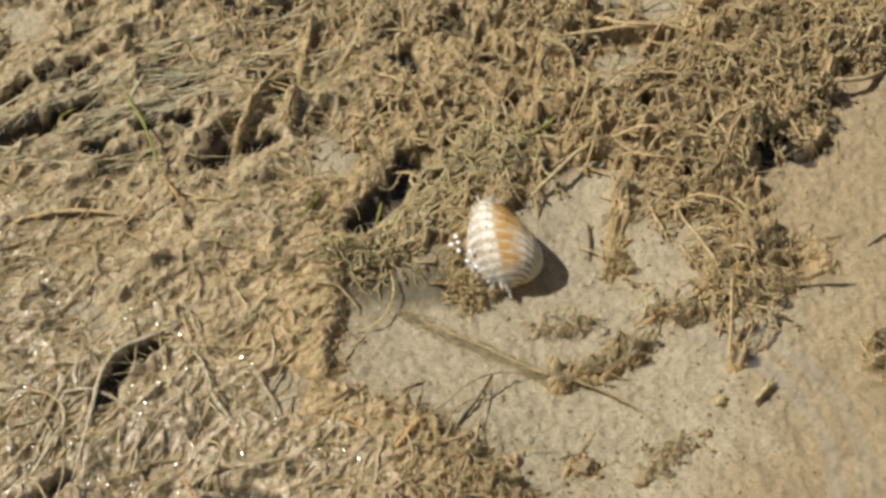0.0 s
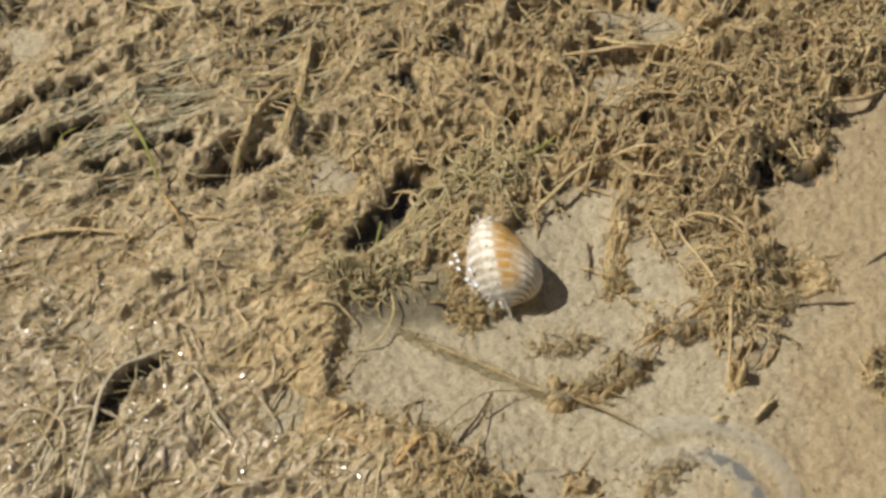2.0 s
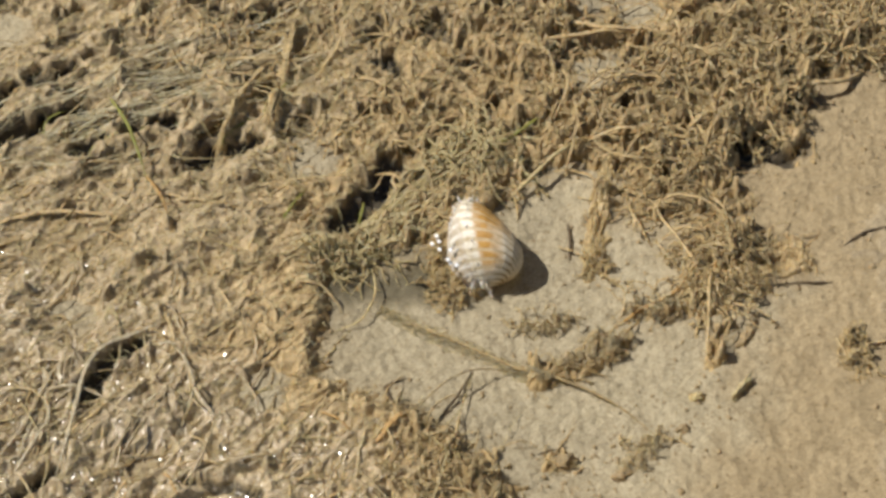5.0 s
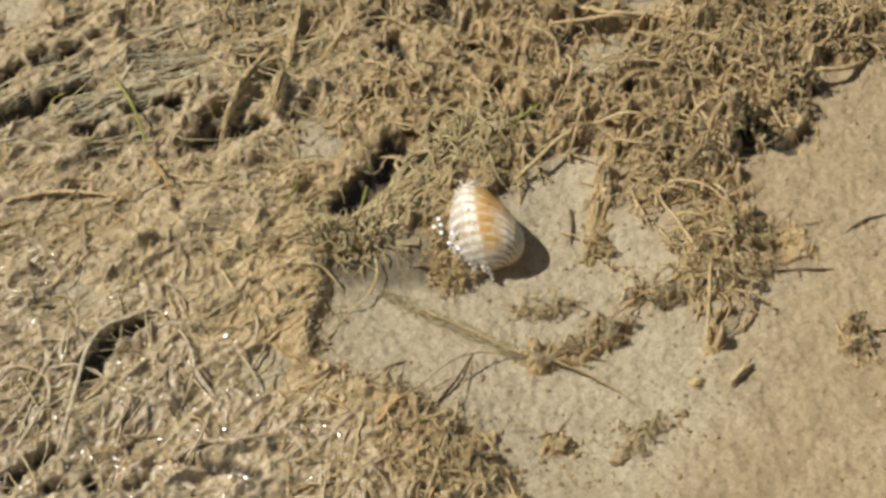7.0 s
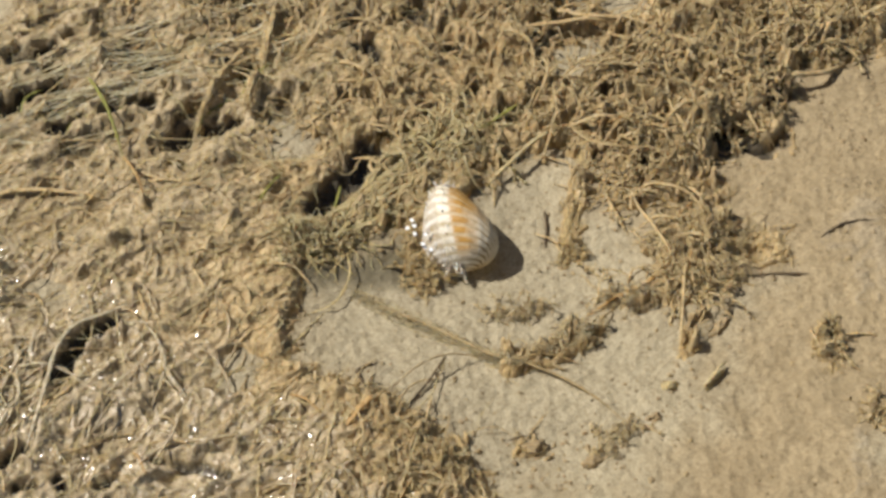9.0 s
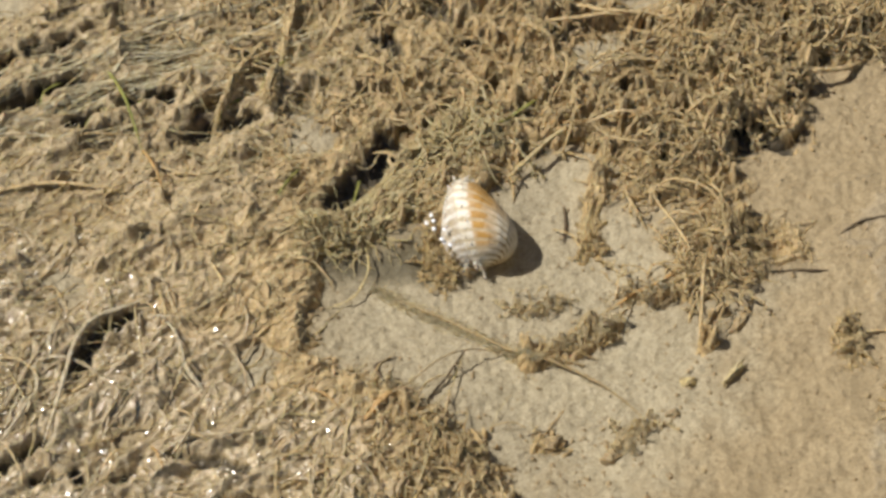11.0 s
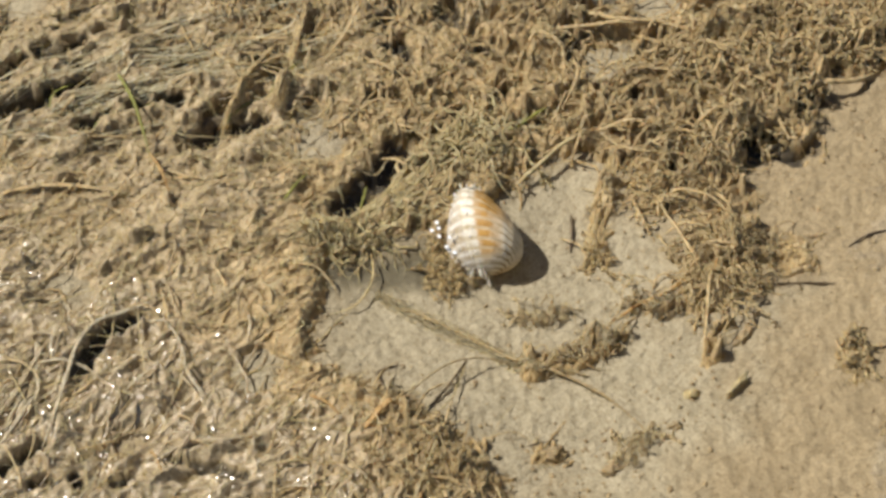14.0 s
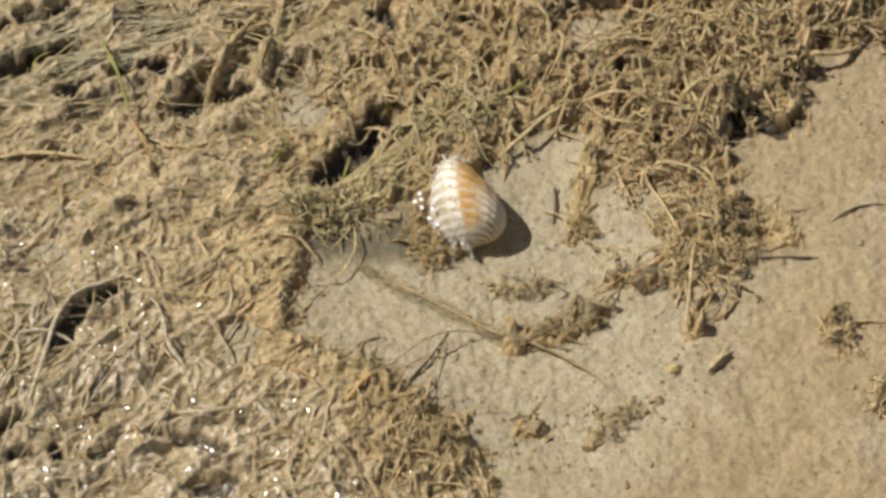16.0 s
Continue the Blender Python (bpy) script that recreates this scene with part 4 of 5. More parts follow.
def build_crumbs():
    """Crumbs of mud and dark plant bits strewn on the bare silt."""
    bm = bmesh.new()
    bmesh.ops.create_icosphere(bm, subdivisions=1, radius=1.0)
    unit = np.array([v.co[:] for v in bm.verts])
    tri = np.array([[v.index for v in f.verts] for f in bm.faces])
    bm.free()
    rough_edge = [(0.0214, -0.1212), (0.0634, -0.1316), (0.1035, -0.1177), (0.1334, -0.0931)]
    for n, mat, low, high, keep, label in (
            (1500, CRUMBLE, 0.0003, 0.0013, lambda x, y: (1 - cover(x, y)) * (0.22 + 0.9 * (1 - ease(along(x, y, rough_edge), 0.0, 0.03)) + 0.5 * (1 - ease(np.abs(inside(x, y, BARE)), 0, 0.02))), "tan crumbs of silt strewn on bare mud"),
            (300, CRUMB, 0.0002, 0.0006, lambda x, y: (1 - cover(x, y)) * 0.6, "dark specks of plant matter on bare mud")):
        x, y = scatter(n, keep)
        n = len(x)
        size = (low + (high - low) * rng.random((n, 1, 1)) ** 3) * rng.uniform(0.6, 1.5, (n, 1, 3)) * (1, 1, 0.7)
        v = unit[None] * (1 + 0.5 * rng.uniform(-1, 1, (n, len(unit), 1))) * size
        a = rng.uniform(0, 6.3, (n, 1))
        v = np.stack([v[..., 0] * np.cos(a) - v[..., 1] * np.sin(a) + x[:, None], v[..., 0] * np.sin(a) + v[..., 1] * np.cos(a) + y[:, None],
                      v[..., 2] + surface(x, y)[:, None] + size[:, :, 2] * 0.4], -1)
        f = (tri[None] + np.arange(n)[:, None, None] * len(unit)).reshape(-1, 3)
        tagged(new("crumbs", mesh_of("crumbs", v.reshape(-1, 3), f, mat)), label, "mud crumbs", kind="stuff")


build_crumbs()

# ---- scallop ----
H, W, DEEP, FLAT, RIBS = 0.0506, 0.0416, 0.0195, 0.0130, 31
BEAK = -0.70


def fan(u, v):
    """Plan y, z and relative bulge of a valve at u from beak to margin and v from side to side: an egg, ribbed from its beak, fuller at its near end."""
    a, b = W / 2, H / 2
    by, bz = a * math.sin(BEAK), -b * math.cos(BEAK)
    ang = math.atan2(-by / a ** 2, -bz / b ** 2) + v * radians(87)
    sy, sz = np.sin(ang), np.cos(ang)
    reach = -2 * (by * sy / a ** 2 + bz * sz / b ** 2) / (sy ** 2 / a ** 2 + sz ** 2 / b ** 2) * u
    y, z = by + reach * sy, bz + reach * sz
    dome = np.clip(1 - (y / a) ** 2 - (z / b) ** 2, 0, 1) ** 0.515 * (1 - 0.592 * y / a)
    return y, z * (1 + 0.276 * y / a) + b, dome


def valve_mesh(side, mat):
    """One valve: hinge at the origin along y, margin up in z, bulging to side * x."""
    nu, nv = 44, RIBS * 8 + 1
    u, v = np.meshgrid(np.sin(np.linspace(0, math.pi / 2, nu)) ** 0.9, np.linspace(-1, 1, nv), indexing="ij")
    y, z, dome = fan(u, v)
    rib = np.cos(v * math.pi * RIBS)
    deep = DEEP if side > 0 else FLAT
    x = side * (deep * dome - 0.0001) + rib * 0.00034 * u ** 0.8 * (1 + (side - 1) * np.clip(dome / 0.35, 0, 1)) * np.clip(1.15 - np.abs(v) ** 6, 0, 1)
    growth = 0.00025 * np.sin(u * 38 + np.sin(v * 5)) * u
    x = x + side * growth
    k = (np.arange(nu - 1)[:, None] * nv + np.arange(nv - 1)).ravel()
    f = np.stack([k, k + 1, k + nv + 1, k + nv], -1)
    if side > 0:
        f = f[:, ::-1]
    me = mesh_of("valve", np.stack([x, y, z], -1).reshape(-1, 3), f, mat)
    for name, value in (("rib", rib), ("out", u), ("across", v)):
        a = me.attributes.new(name, "FLOAT", "POINT")
        a.data.foreach_set("value", np.ascontiguousarray(value, np.float32).ravel())
    return me


def shell_material():
    m, tree, b = material("ribbed_shell", Roughness=0.5)
    rib, out, across = attribute(tree, "rib"), attribute(tree, "out"), attribute(tree, "across")
    blotch = noise_node(tree, 95, 4, 0.6)
    crest = ease_node(tree, rib, -0.85, 0.45)
    ragged = tree.nodes.new("ShaderNodeMath")
    ragged.operation = "MULTIPLY_ADD"
    tree.links.new(noise_node(tree, 130, 4, 0.65), ragged.inputs[0])
    ragged.inputs[1].default_value = 0.30
    shifted = tree.nodes.new("ShaderNodeMath")
    shifted.inputs[1].default_value = -0.15
    tree.links.new(out, shifted.inputs[0])
    tree.links.new(shifted.outputs[0], ragged.inputs[2])
    edge = out
    out = ragged.outputs[0]
    groove = ramp(tree, crest, (0.05, (0.22, 0.12, 0.035)), (0.55, (0.47, 0.33, 0.14)), (0.95, (0.72, 0.62, 0.44)))
    cream = ramp(tree, crest, (0.05, (0.62, 0.53, 0.37)), (0.65, (0.80, 0.74, 0.62)))
    body = mixed(tree, ramp(tree, out, (0.55, (0, 0, 0)), (0.86, (1, 1, 1))), groove, cream)
    narrow = ramp(tree, out, (0.70, (0, 0, 0)), (0.90, (1, 1, 1)), (1.0, (1, 1, 1)))
    broad = ramp(tree, out, (0.48, (0, 0, 0)), (0.80, (1, 1, 1)), (1.0, (1, 1, 1)))
    ring = mixed(tree, ease_node(tree, across, -0.45, -0.28), narrow, broad)
    ring = mixed(tree, 1.0, ring, ramp(tree, ease_node(tree, across, -0.78, -0.60), (0, (0, 0, 0)), (1, (1, 1, 1))), "MULTIPLY")
    dabs = mixed(tree, 1.0, ramp(tree, crest, (0.12, (0.35, 0.35, 0.35)), (0.6, (0.95, 0.95, 0.95))), ramp(tree, blotch, (0.30, (0.7, 0.7, 0.7)), (0.46, (1, 1, 1))), "MULTIPLY")
    spots = mixed(tree, 1.0, ring, dabs, "MULTIPLY")
    rim = ramp(tree, edge, (0.955, (1, 1, 1)), (0.975, (0, 0, 0)))
    spots = mixed(tree, 1.0, spots, rim, "MULTIPLY")
    ochre = mixed(tree, spots, body, (0.50, 0.26, 0.035))
    dirt = ramp(tree, noise_node(tree, 240, 5, 0.7), (0.32, (0.72, 0.66, 0.54)), (0.6, (1, 1, 1)))
    tree.links.new(mixed(tree, 1.0, ochre, dirt, "MULTIPLY"), b.inputs["Base Color"])
    bump(tree, b, noise_node(tree, 500, 5, 0.7), 0.3, 0.0006)
    return m


SHELL = shell_material()


def pale_shell_material():
    m, tree, b = material("pale_shell", Roughness=0.5)
    rib = ramp(tree, attribute(tree, "rib"), (0.05, (0.64, 0.56, 0.43)), (0.6, (0.86, 0.82, 0.74)))
    grime = ramp(tree, noise_node(tree, 160, 5, 0.7), (0.36, (0.72, 0.64, 0.50)), (0.56, (1, 1, 1)))
    tree.links.new(mixed(tree, 1.0, rib, grime, "MULTIPLY"), b.inputs["Base Color"])
    bump(tree, b, noise_node(tree, 380, 5, 0.7), 0.5, 0.0010)
    thin, mix = tree.nodes.new("ShaderNodeBsdfTranslucent"), tree.nodes.new("ShaderNodeMixShader")
    thin.inputs["Color"].default_value = (0.80, 0.52, 0.22, 1)
    mix.inputs[0].default_value = 0.15
    tree.links.new(b.outputs[0], mix.inputs[1])
    tree.links.new(thin.outputs[0], mix.inputs[2])
    tree.links.new(mix.outputs[0], tree.nodes["Material Output"].inputs[0])
    return m


PALE_SHELL = pale_shell_material()


def build_scallop():
    thing = tagged(new("scallop"), "live white and ochre ribbed scallop propped gape-up in silt", "scallop")
    valves = []
    for side, label in ((1, "ochre-banded white convex valve"), (-1, "pale valve grown over with silty algae")):
        ob = new("valve", valve_mesh(side, SHELL if side > 0 else PALE_SHELL))
        ob.parent = thing
        solid = ob.modifiers.new("thickness", "SOLIDIFY")
        solid.thickness, solid.offset = 0.0011, -1
        tagged(ob, label)
        valves.append(ob)
    return thing, valves


scallop, (valve_a, valve_b) = build_scallop()
# the disc leans towards the open water, its near end lower
turn = Matrix.Rotation(radians(6), 3, "Y") @ Matrix(((0.8318, 0.1419, -0.5366), (-0.1074, 0.9896, 0.0954), (0.5446, -0.0217, 0.8384)))
SCALLOP_POSE = Matrix.Translation(Vector((0.0213, 0.0082, 0.0045)) - turn @ Vector((0, 0, H / 2))) @ turn.to_4x4()


def inner_material():
    m, tree, b = material("mantle_flesh", Roughness=0.3)
    tree.links.new(ramp(tree, noise_node(tree, 180, 4), (0.35, (0.50, 0.36, 0.13)), (0.65, (0.72, 0.60, 0.33))), b.inputs["Base Color"])
    thin, mix = tree.nodes.new("ShaderNodeBsdfTranslucent"), tree.nodes.new("ShaderNodeMixShader")
    thin.inputs["Color"].default_value = (0.80, 0.58, 0.22, 1)
    mix.inputs[0].default_value = 0.5
    tree.links.new(b.outputs[0], mix.inputs[1])
    tree.links.new(thin.outputs[0], mix.inputs[2])
    tree.links.new(mix.outputs[0], tree.nodes["Material Output"].inputs[0])
    return m


def build_soft_parts():
    """Mantle curtains inside each valve, and the pale frills of growth along the margin."""
    flesh = inner_material()
    for valve, side in ((valve_a, 1), (valve_b, -1)):
        deep = DEEP if side > 0 else FLAT
        v = np.linspace(-0.97, 0.97, 60)
        rows = []
        for u, sink in ((0.985, 0.0012), (0.95, 0.0016), (0.90, 0.0020), (0.82, 0.0022), (0.72, 0.0022)):
            y, z, dome = fan(u, v)
            rows.append(np.stack([side * (deep * dome - sink + 0.0003 * np.sin(v * 60 + u * 9)), y, z], -1))
        grid = np.array(rows)
        k = (np.arange(4)[:, None] * 60 + np.arange(59)).ravel()
        ob = new("mantle", mesh_of("mantle", grid.reshape(-1, 3), np.stack([k, k + 1, k + 61, k + 60], -1), flesh))
        ob.parent = valve
        ob.modifiers.new("thickness", "SOLIDIFY").thickness = 0.0005
        tagged(ob, "yellow-brown fleshy mantle edge")
        n = 170 if side < 0 else 90
        v = np.where(rng.random(n) < 0.10, rng.uniform(-0.95, -0.80, n), rng.uniform(-0.95, 0.05, n))
        u = rng.uniform(0.90, 1.0, n) if side < 0 else rng.uniform(0.985, 1.0, n)
        y, z, dome = fan(u, v)
        ang = np.arctan2(y, z - H / 2)
        start = np.stack([side * deep * dome, y, z], -1)
        long = rng.uniform(0.0012, 0.0034, n) * np.where(v < -0.78, 2.6, np.where(v > -0.2, 1.6, 0.7))
        way = np.stack([side * rng.uniform(0.2, 1.0, n), np.sin(ang) + rng.normal(0, 0.4, n), np.cos(ang) + rng.normal(0, 0.4, n)], -1)
        way /= np.linalg.norm(way, axis=1, keepdims=True)
        path = start[:, None] + way[:, None] * (np.linspace(-0.2, 1, 5)[None, :, None] * long[:, None, None]) + rng.normal(0, 0.00025, (n, 5, 3))
        r = taper(n, 5, rng.uniform(0.0002, 0.0005, n))
        ob = tagged(new("frill", tubes("frill", path, r, FRILL, 5, 1.0, 0.3)), "pale frills of growth on the margin", kind="stuff")
        ob.parent = valve


def build_body():
    """The dark soft body between the valves."""
    bm = bmesh.new()
    bmesh.ops.create_icosphere(bm, subdivisions=3, radius=1.0)
    for p in bm.verts:
        k = 1 + 0.12 * math.sin(9 * p.co.x + 7 * p.co.y) * math.sin(8 * p.co.z)
        p.co = Vector((p.co.x * 0.0052 * k, p.co.y * 0.013 * k - 0.004, p.co.z * 0.012 * k + 0.40 * H))
    me = bpy.data.meshes.new("soft_body")
    bm.to_mesh(me)
    bm.free()
    m, tree, b = material("dark_flesh", Roughness=0.25)
    tree.links.new(ramp(tree, noise_node(tree, 200, 4), (0.35, (0.05, 0.015, 0.012)), (0.65, (0.16, 0.07, 0.05))), b.inputs["Base Color"])
    me.materials.append(m)
    me.shade_smooth()
    ob = tagged(new("soft_body", me), "dark red-brown soft body inside the shell")
    ob.parent = scallop


build_body()
FRILL = strand_material("pale_frill", (0.70, 0.63, 0.52), (0.86, 0.82, 0.76), 0.4, 0.15)
build_soft_parts()
build_clump((0.0039, -0.0082), 0.011, 0.020, 0.006, 200, "tan algae tuft grown onto the scallop's shaded valve", 0.3, SILTED, (0.0002, 0.0005), (0.006, 0.016), stalks=5)


# ---- water ----
def water_material():
    m = bpy.data.materials.new("clear_shallow_water")
    m.use_nodes = True
    tree = m.node_tree
    tree.nodes.clear()
    out, mix = tree.nodes.new("ShaderNodeOutputMaterial"), tree.nodes.new("ShaderNodeMixShader")
    clear, gloss, fresnel = tree.nodes.new("ShaderNodeBsdfTransparent"), tree.nodes.new("ShaderNodeBsdfGlossy"), tree.nodes.new("ShaderNodeFresnel")
    clear.inputs["Color"].default_value = (0.99, 0.99, 0.975, 1)
    gloss.inputs["Roughness"].default_value, fresnel.inputs["IOR"].default_value = 0.04, 1.33
    tree.links.new(fresnel.outputs[0], mix.inputs[0])
    tree.links.new(clear.outputs[0], mix.inputs[1])
    tree.links.new(gloss.outputs[0], mix.inputs[2])
    tree.links.new(mix.outputs[0], out.inputs[0])
    return m


def froth_material(name, clear):
    m, tree, b = material(name, Roughness=0.3, Transmission_Weight=clear, IOR=1.33)
    tree.links.new(ramp(tree, noise_node(tree, 300, 3), (0.3, (0.86, 0.87, 0.89)), (0.7, (0.98, 0.98, 0.98))), b.inputs["Base Color"])
    return m


WATER_Z = 0.0015
WATER, SPRAY = water_material(), froth_material("white_spray", 0.25)


def build_water():
    k = np.array([[0, 1, 2, 3]])
    v = np.array([[-30, -30, WATER_Z], [30, -30, WATER_Z], [30, 30, WATER_Z], [-30, 30, WATER_Z]], float)
    tagged(new("water", mesh_of("water", v, k, WATER)), "clear still shallow water over the silt", "water", kind="structure")


build_water()

for bx, by, bz in ((*(-0.0048, 0.0051), 0.012), (*(-0.0024, 0.0089), 0.014), (*(-0.0012, 0.0033), 0.016), (*(-0.0009, 0.0012), 0.012), (*(0.0047, -0.0043), 0.018),
                   (*(0.0033, -0.0075), 0.014), (*(0.0077, -0.0147), 0.018), (*(0.0047, -0.0081), 0.012), (*(-0.0741, 0.0204), 0.008)):
    # the beads' glint is painted: white spray colour makes them bright
    bead = tagged(new("water_bead", lump_mesh("water_bead", (0.0014, 0.0010, 0.0003), SPRAY, bx * 40, 2, 0.1)), "bead of water on algae, its glint painted white", "water drop", "water beads")
    bead.matrix_world = Matrix.Translation((bx, by, bz)) @ Vector((-0.31 + rng.normal(0, 0.05), -0.33 + rng.normal(0, 0.05), 0.89)).to_track_quat("Z", "Y").to_matrix().to_4x4()



def build_wet_film():
    """Small smooth skins of water added on the wet algae, tilted to mirror the sun at the camera."""
    m, tree, b = material("water_skin", Roughness=0.2, Specular_IOR_Level=1.0, Coat_Weight=1.0, Coat_Roughness=0.12)
    tree.links.new(ramp(tree, noise_node(tree, 200, 3), (0.3, (0.34, 0.27, 0.16)), (0.7, (0.52, 0.43, 0.28))), b.inputs["Base Color"])
    bm = bmesh.new()
    bmesh.ops.create_icosphere(bm, subdivisions=2, radius=1.0)
    unit = np.array([v.co[:] for v in bm.verts])
    tri = np.array([[v.index for v in f.verts] for f in bm.faces])
    bm.free()
    x, y = scatter(1700, lambda x, y: cover(x, y) * (wetness(x, y) + 0.003) * (0.25 + 0.75 * ease(gnoise(x, y, 0.022, shift=8.2), -0.1, 0.3)))
    verts = []
    for px, py in zip(x, y):
        n = Vector((-0.25, -0.31, 0.92)) + Vector(rng.normal(0, 0.10, 3))
        q = n.to_track_quat("Z", "Y").to_matrix() @ Matrix.Rotation(rng.uniform(0, 6.3), 3, "Z")
        size = 0.00014 + 0.00045 * rng.random() ** 3
        v = unit * np.array((size * rng.uniform(1.0, 2.6), size, size * 0.05))
        verts.append(v @ np.array(q).T + np.array((px, py, float(surface(px, py)) + 0.0015)))
    f = (tri[None] + np.arange(len(verts))[:, None, None] * len(unit)).reshape(-1, 3)
    tagged(new("water_film", mesh_of("water_film", np.concatenate(verts), f, m)), "skins of water on wet algae, tilted to glint in the sun", "water", kind="stuff")


build_wet_film()


def clot_mesh(scale):
    """A frothy clot of squirted water: streaks and beads of many sizes that hang together."""
    bm = bmesh.new()
    for _ in range(15):
        at = Vector(rng.normal(0, 1, 3)) * scale
        size = scale * rng.uniform(0.10, 0.55) * (1.0 if rng.random() < 0.5 else 0.5)
        m = Matrix.Translation((at.x * 0.55, at.y * 0.55, at.z * 1.5)) @ Vector(rng.normal(0, 1, 3) + np.array((0, 0, 2.5))).to_track_quat("Z", "Y").to_matrix().to_4x4()
        grown = bmesh.ops.create_icosphere(bm, subdivisions=1, radius=1.0)["verts"]
        stretch, seed = rng.uniform(1.0, 4.5), rng.uniform(0, 50)
        for p in grown:
            d = 1 + 0.9 * noise.noise(p.co * 1.7 + Vector((seed, 0, 0)))
            p.co = m @ Vector((p.co.x * size * d, p.co.y * size * d * 0.7, p.co.z * size * stretch * d))
    me = bpy.data.meshes.new("water_clot")
    bm.to_mesh(me)
    bm.free()
    me.materials.append(SPRAY)
    me.shade_smooth()
    return me


CLOTS = [clot_mesh(k) for k in (0.0028, 0.0032, 0.0024, 0.0028, 0.0018, 0.0020)]


def spray(count, t0, way, bend, lift, spread, gape, kinds):
    """Clots of water thrown from the gape: they wait inside the shell, fly their arc and end in the mud."""
    out = []
    for i in range(count):
        f = (i + rng.uniform(0, 1)) / count
        v = np.array(way) * f ** np.array(bend) + np.array((0, 0, lift)) + rng.normal(0, 1, 3) * spread * (0.3 + f)
        start = np.array(gape) + rng.normal(0, 0.0008, 3)
        begin = t0
        land = (v[2] + math.sqrt(v[2] ** 2 + 2 * 9.81 * (start[2] + 0.04))) / 9.81
        drop = tagged(new("water_clot", CLOTS[kinds[i % len(kinds)]]), "frothy white clot of water squirted by the scallop", "water", "squirted water")

        def at(t):
            d = Vector(v + np.array((0, 0, -9.81 * t)))
            p = start + v * t + np.array((0, 0, -4.905 * t * t))
            return Matrix.Translation(p) @ d.to_track_quat("Z", "Y").to_matrix().to_4x4()
        steps = np.arange(0, land, 0.034).tolist() + [land]
        rows = [(0, at(0))] + [(begin + t, at(t)) for t in steps] + [(16, at(land))]
        out.append((drop, rows))
    return out


INSIDE = SCALLOP_POSE @ Vector((0.004, -0.004, 0.46 * H))
FLIGHTS = (spray(44, 1.405, (-0.24, 0.20, 0.34), (0.5, 0.5, 0.5), 0.22, 0.07, INSIDE, (4, 5)) +
           spray(120, 1.490, (-0.86, -0.16, 2.06), (0.65, 1.0, 1.25), 0.54, 0.05, INSIDE, (0, 1, 2, 3, 4)) +
           spray(100, 2.230, (-1.76, 0.0, 1.4), (1.0, 1.0, 4.5), 0.34, 0.05, INSIDE, (2, 4, 5)))


def ripple_material():
    m = WATER.copy()
    m.name = "rippled_water_painted_light"
    tree = m.node_tree
    mix = tree.nodes.new("ShaderNodeMixShader")
    # pale diffuse share stands in for sunlight the swells focus and reflect
    pale = tree.nodes.new("ShaderNodeBsdfDiffuse")
    pale.inputs["Color"].default_value = (0.72, 0.70, 0.64, 1)
    out = [n for n in tree.nodes if n.type == "OUTPUT_MATERIAL"][0]
    old = out.inputs[0].links[0].from_socket
    mix.inputs[0].default_value = 0.07
    tree.links.new(old, mix.inputs[1])
    tree.links.new(pale.outputs[0], mix.inputs[2])
    tree.links.new(mix.outputs[0], out.inputs[0])
    return m


RIPPLED = ripple_material()


def ripple_mesh(radius, span, wide, tall):
    """A low swell, bent to a ring of that radius, running out at both ends."""
    k, j = 22, 7
    a = np.linspace(-span / 2, span / 2, k)[:, None]
    q = np.linspace(-1, 1, j)[None]
    fade = np.cos(np.linspace(-math.pi / 2, math.pi / 2, k))[:, None] ** 0.6
    r = radius + q * wide * 0.5 * (0.35 + 0.65 * fade)
    z = tall * fade * np.cos(q * math.pi / 2) ** 2
    v = np.stack([r * np.cos(a) - radius, r * np.sin(a), z], -1).reshape(-1, 3)
    n = (np.arange(k - 1)[:, None] * j + np.arange(j - 1)).ravel()
    return mesh_of("ripple", v, np.stack([n, n + 1, n + j + 1, n + j], -1), RIPPLED)


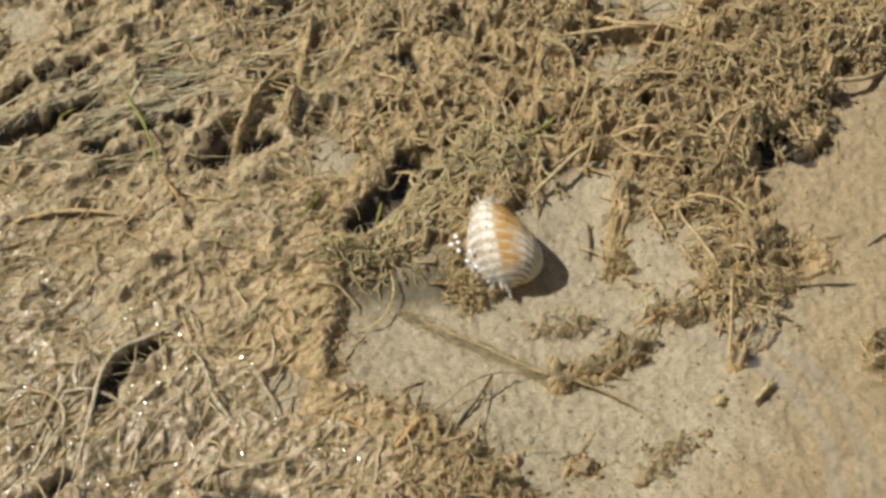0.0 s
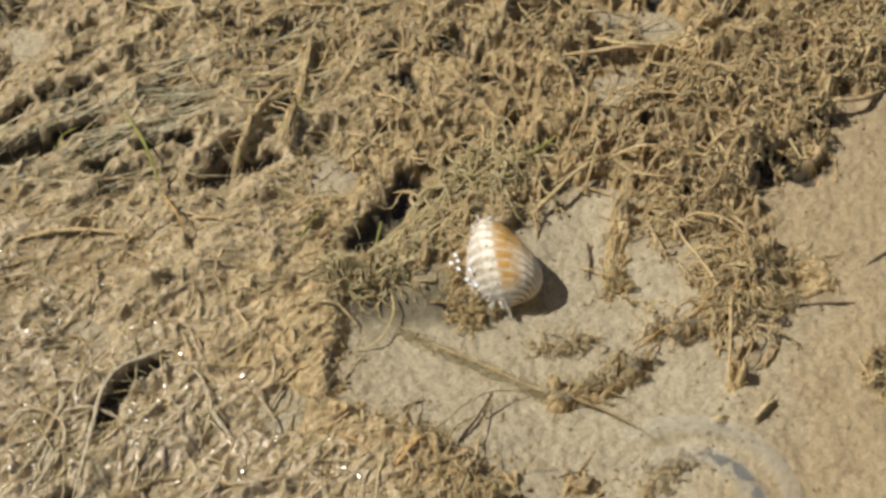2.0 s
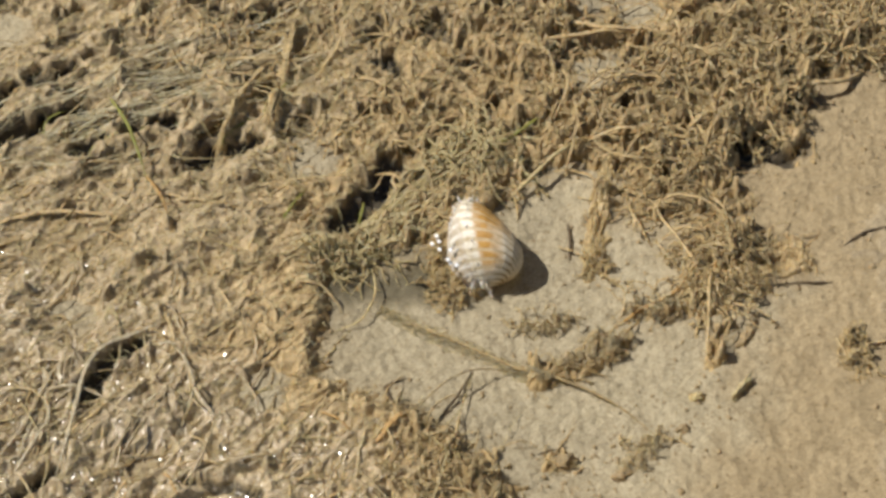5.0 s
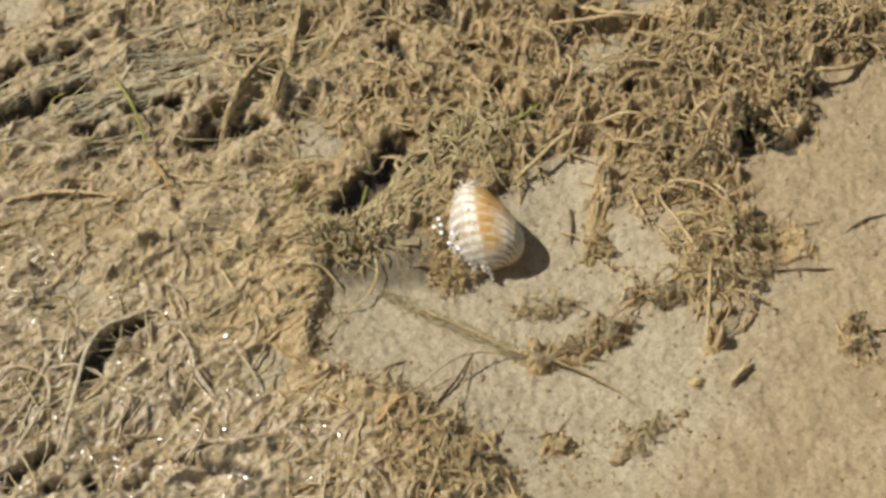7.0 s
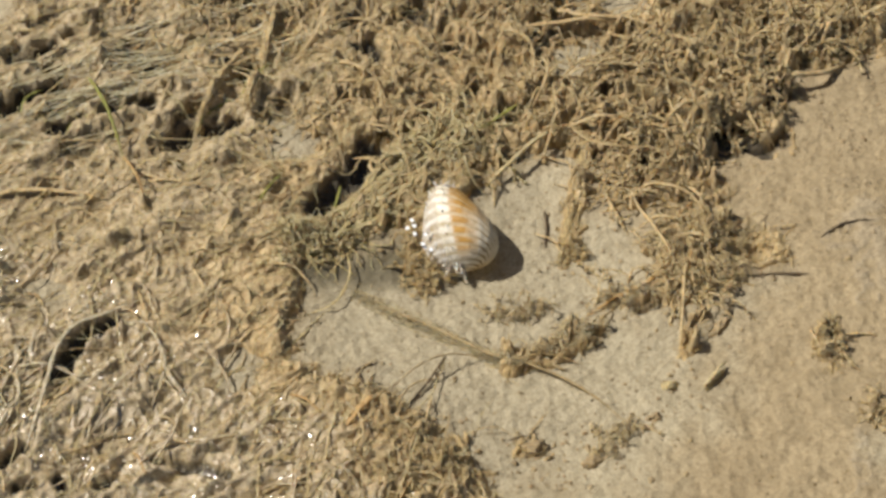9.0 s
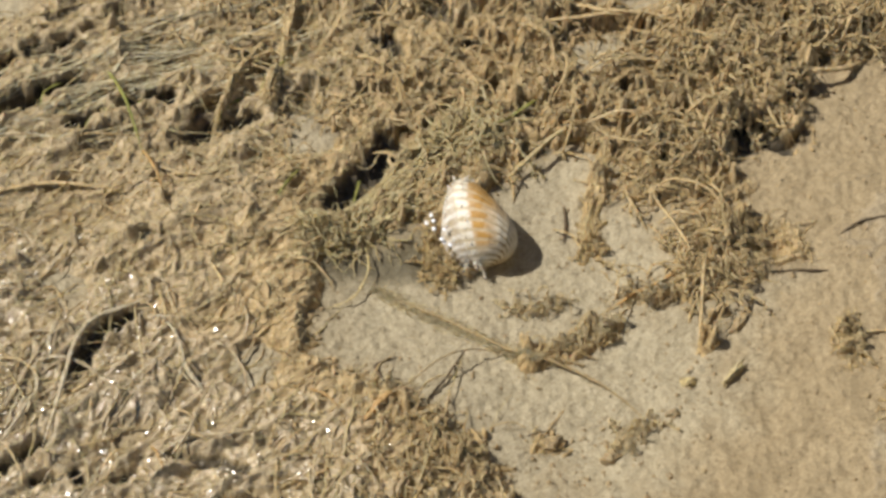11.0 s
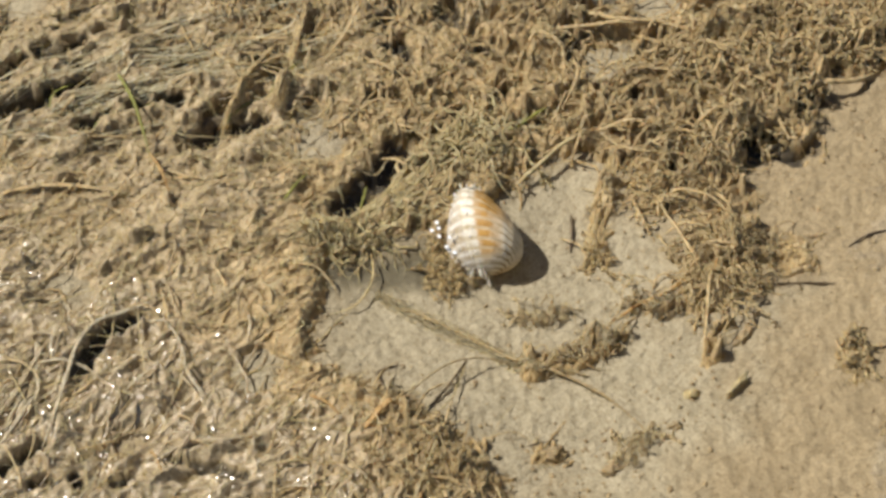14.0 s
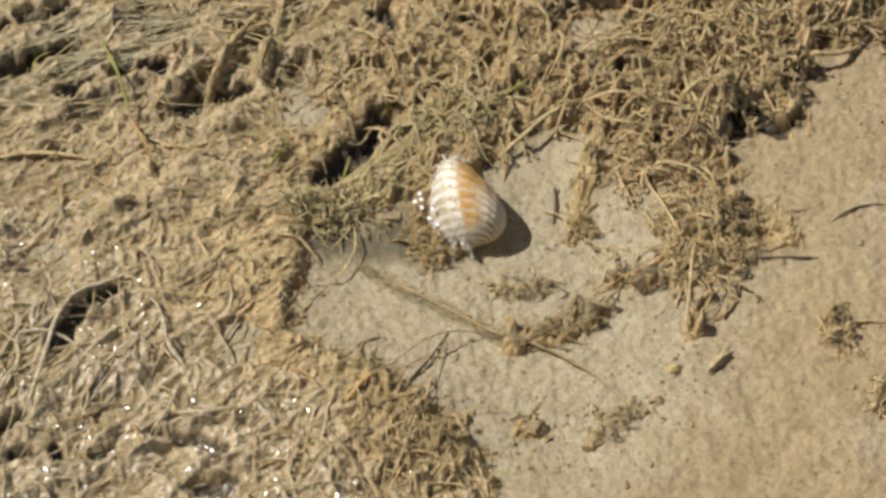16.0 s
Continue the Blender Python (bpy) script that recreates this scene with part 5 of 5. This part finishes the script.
def ring(centre, t0, r0, speed, rings, reach, tall, sector=(0, 14)):
    """Swells that run outwards from where drops fell; each rises from the bed and sinks back."""
    out = []
    for lag in range(rings):
        for i in range(*sector):
            a = (i + rng.uniform(-0.2, 0.2)) / 14 * 2 * math.pi
            ob = tagged(new("ripple", ripple_mesh(0.6 * reach, radians(38), 0.011, tall * rng.uniform(0.6, 1.1))),
                        "low swell of a ring spreading on shallow water", "ripple", "ripples")
            begin = t0 + lag * 0.07

            def at(r, z):
                return pose(centre[0] + r * math.cos(a), centre[1] + r * math.sin(a), z, 0, 0, math.degrees(a))
            end = begin + (reach - r0) / speed
            low, high = -0.03, WATER_Z + 0.0004
            rows = [(begin, at(r0, low)), (begin + 0.1, at(r0 + speed * 0.1, high)), (end, at(reach, high - 0.0002)), (end + 0.2, at(reach + 0.2 * speed, low)), (16, at(reach + 0.2 * speed, low))]
            if begin > 0:
                rows = [(0, at(r0, low))] + rows
            else:
                rows = [(0, at(r0 - speed * begin, high))] + [row for row in rows if row[0] > 0.05]
            out.append((ob, rows))
    return out


RINGS = ring((0.0914, -0.1350), -0.42, 0.006, 0.24, 2, 0.16, 0.0004, (-2, 3)) + ring((0.1106, -0.1418), 1.82, 0.006, 0.24, 2, 0.13, 0.0006, (-4, 5)) + ring((0.2090, -0.0113), 2.58, 0.004, 0.20, 2, 0.055, 0.0010) + ring((0.2533, 0.0608), 2.75, 0.004, 0.20, 3, 0.10, 0.0009, (4, 11))


def build_ears():
    """The small wings beside the beak of each valve."""
    for valve, side in ((valve_a, 1), (valve_b, -1)):
        for way in (-1, 1):
            y0, z0, _ = fan(np.array(0.0), np.array(0.0))
            plan = np.array([(0.0, 0.001, -0.001), (0.0, 0.009, -0.002), (0.001, 0.0105, 0.002), (0.0015, 0.009, 0.005), (0.002, 0.004, 0.004)])
            lean = -BEAK * 1.1
            plan = plan * (side, way, 1)
            plan = np.stack([plan[:, 0], plan[:, 1] * math.cos(lean) + plan[:, 2] * math.sin(lean) + y0, -plan[:, 1] * math.sin(lean) + plan[:, 2] * math.cos(lean) + z0], -1)
            ob = new("ear", mesh_of("ear", plan, np.array([[0, 1, 2, 3, 4]]), SHELL))
            ob.parent = valve
            ob.modifiers.new("thickness", "SOLIDIFY").thickness = 0.001


build_ears()


def motions():
    walk(scallop, [(0, SCALLOP_POSE), (16, SCALLOP_POSE)])
    for ob, side in ((valve_a, 1), (valve_b, -0.45)):
        rows = [(0, 0), (1.0, 0), (1.2, 9), (1.4, 16), (1.48, 2), (1.6, 0), (2.0, 0), (2.1, 9), (2.2, 17), (2.3, 0), (16, 0)]
        walk(ob, [(t, pose(0, 0, 0, 0, side * a * 0.5, 0)) for t, a in rows])

    for drop, rows in FLIGHTS:
        walk(drop, rows)
    for ripple, rows in RINGS:
        walk(ripple, rows)


motions()
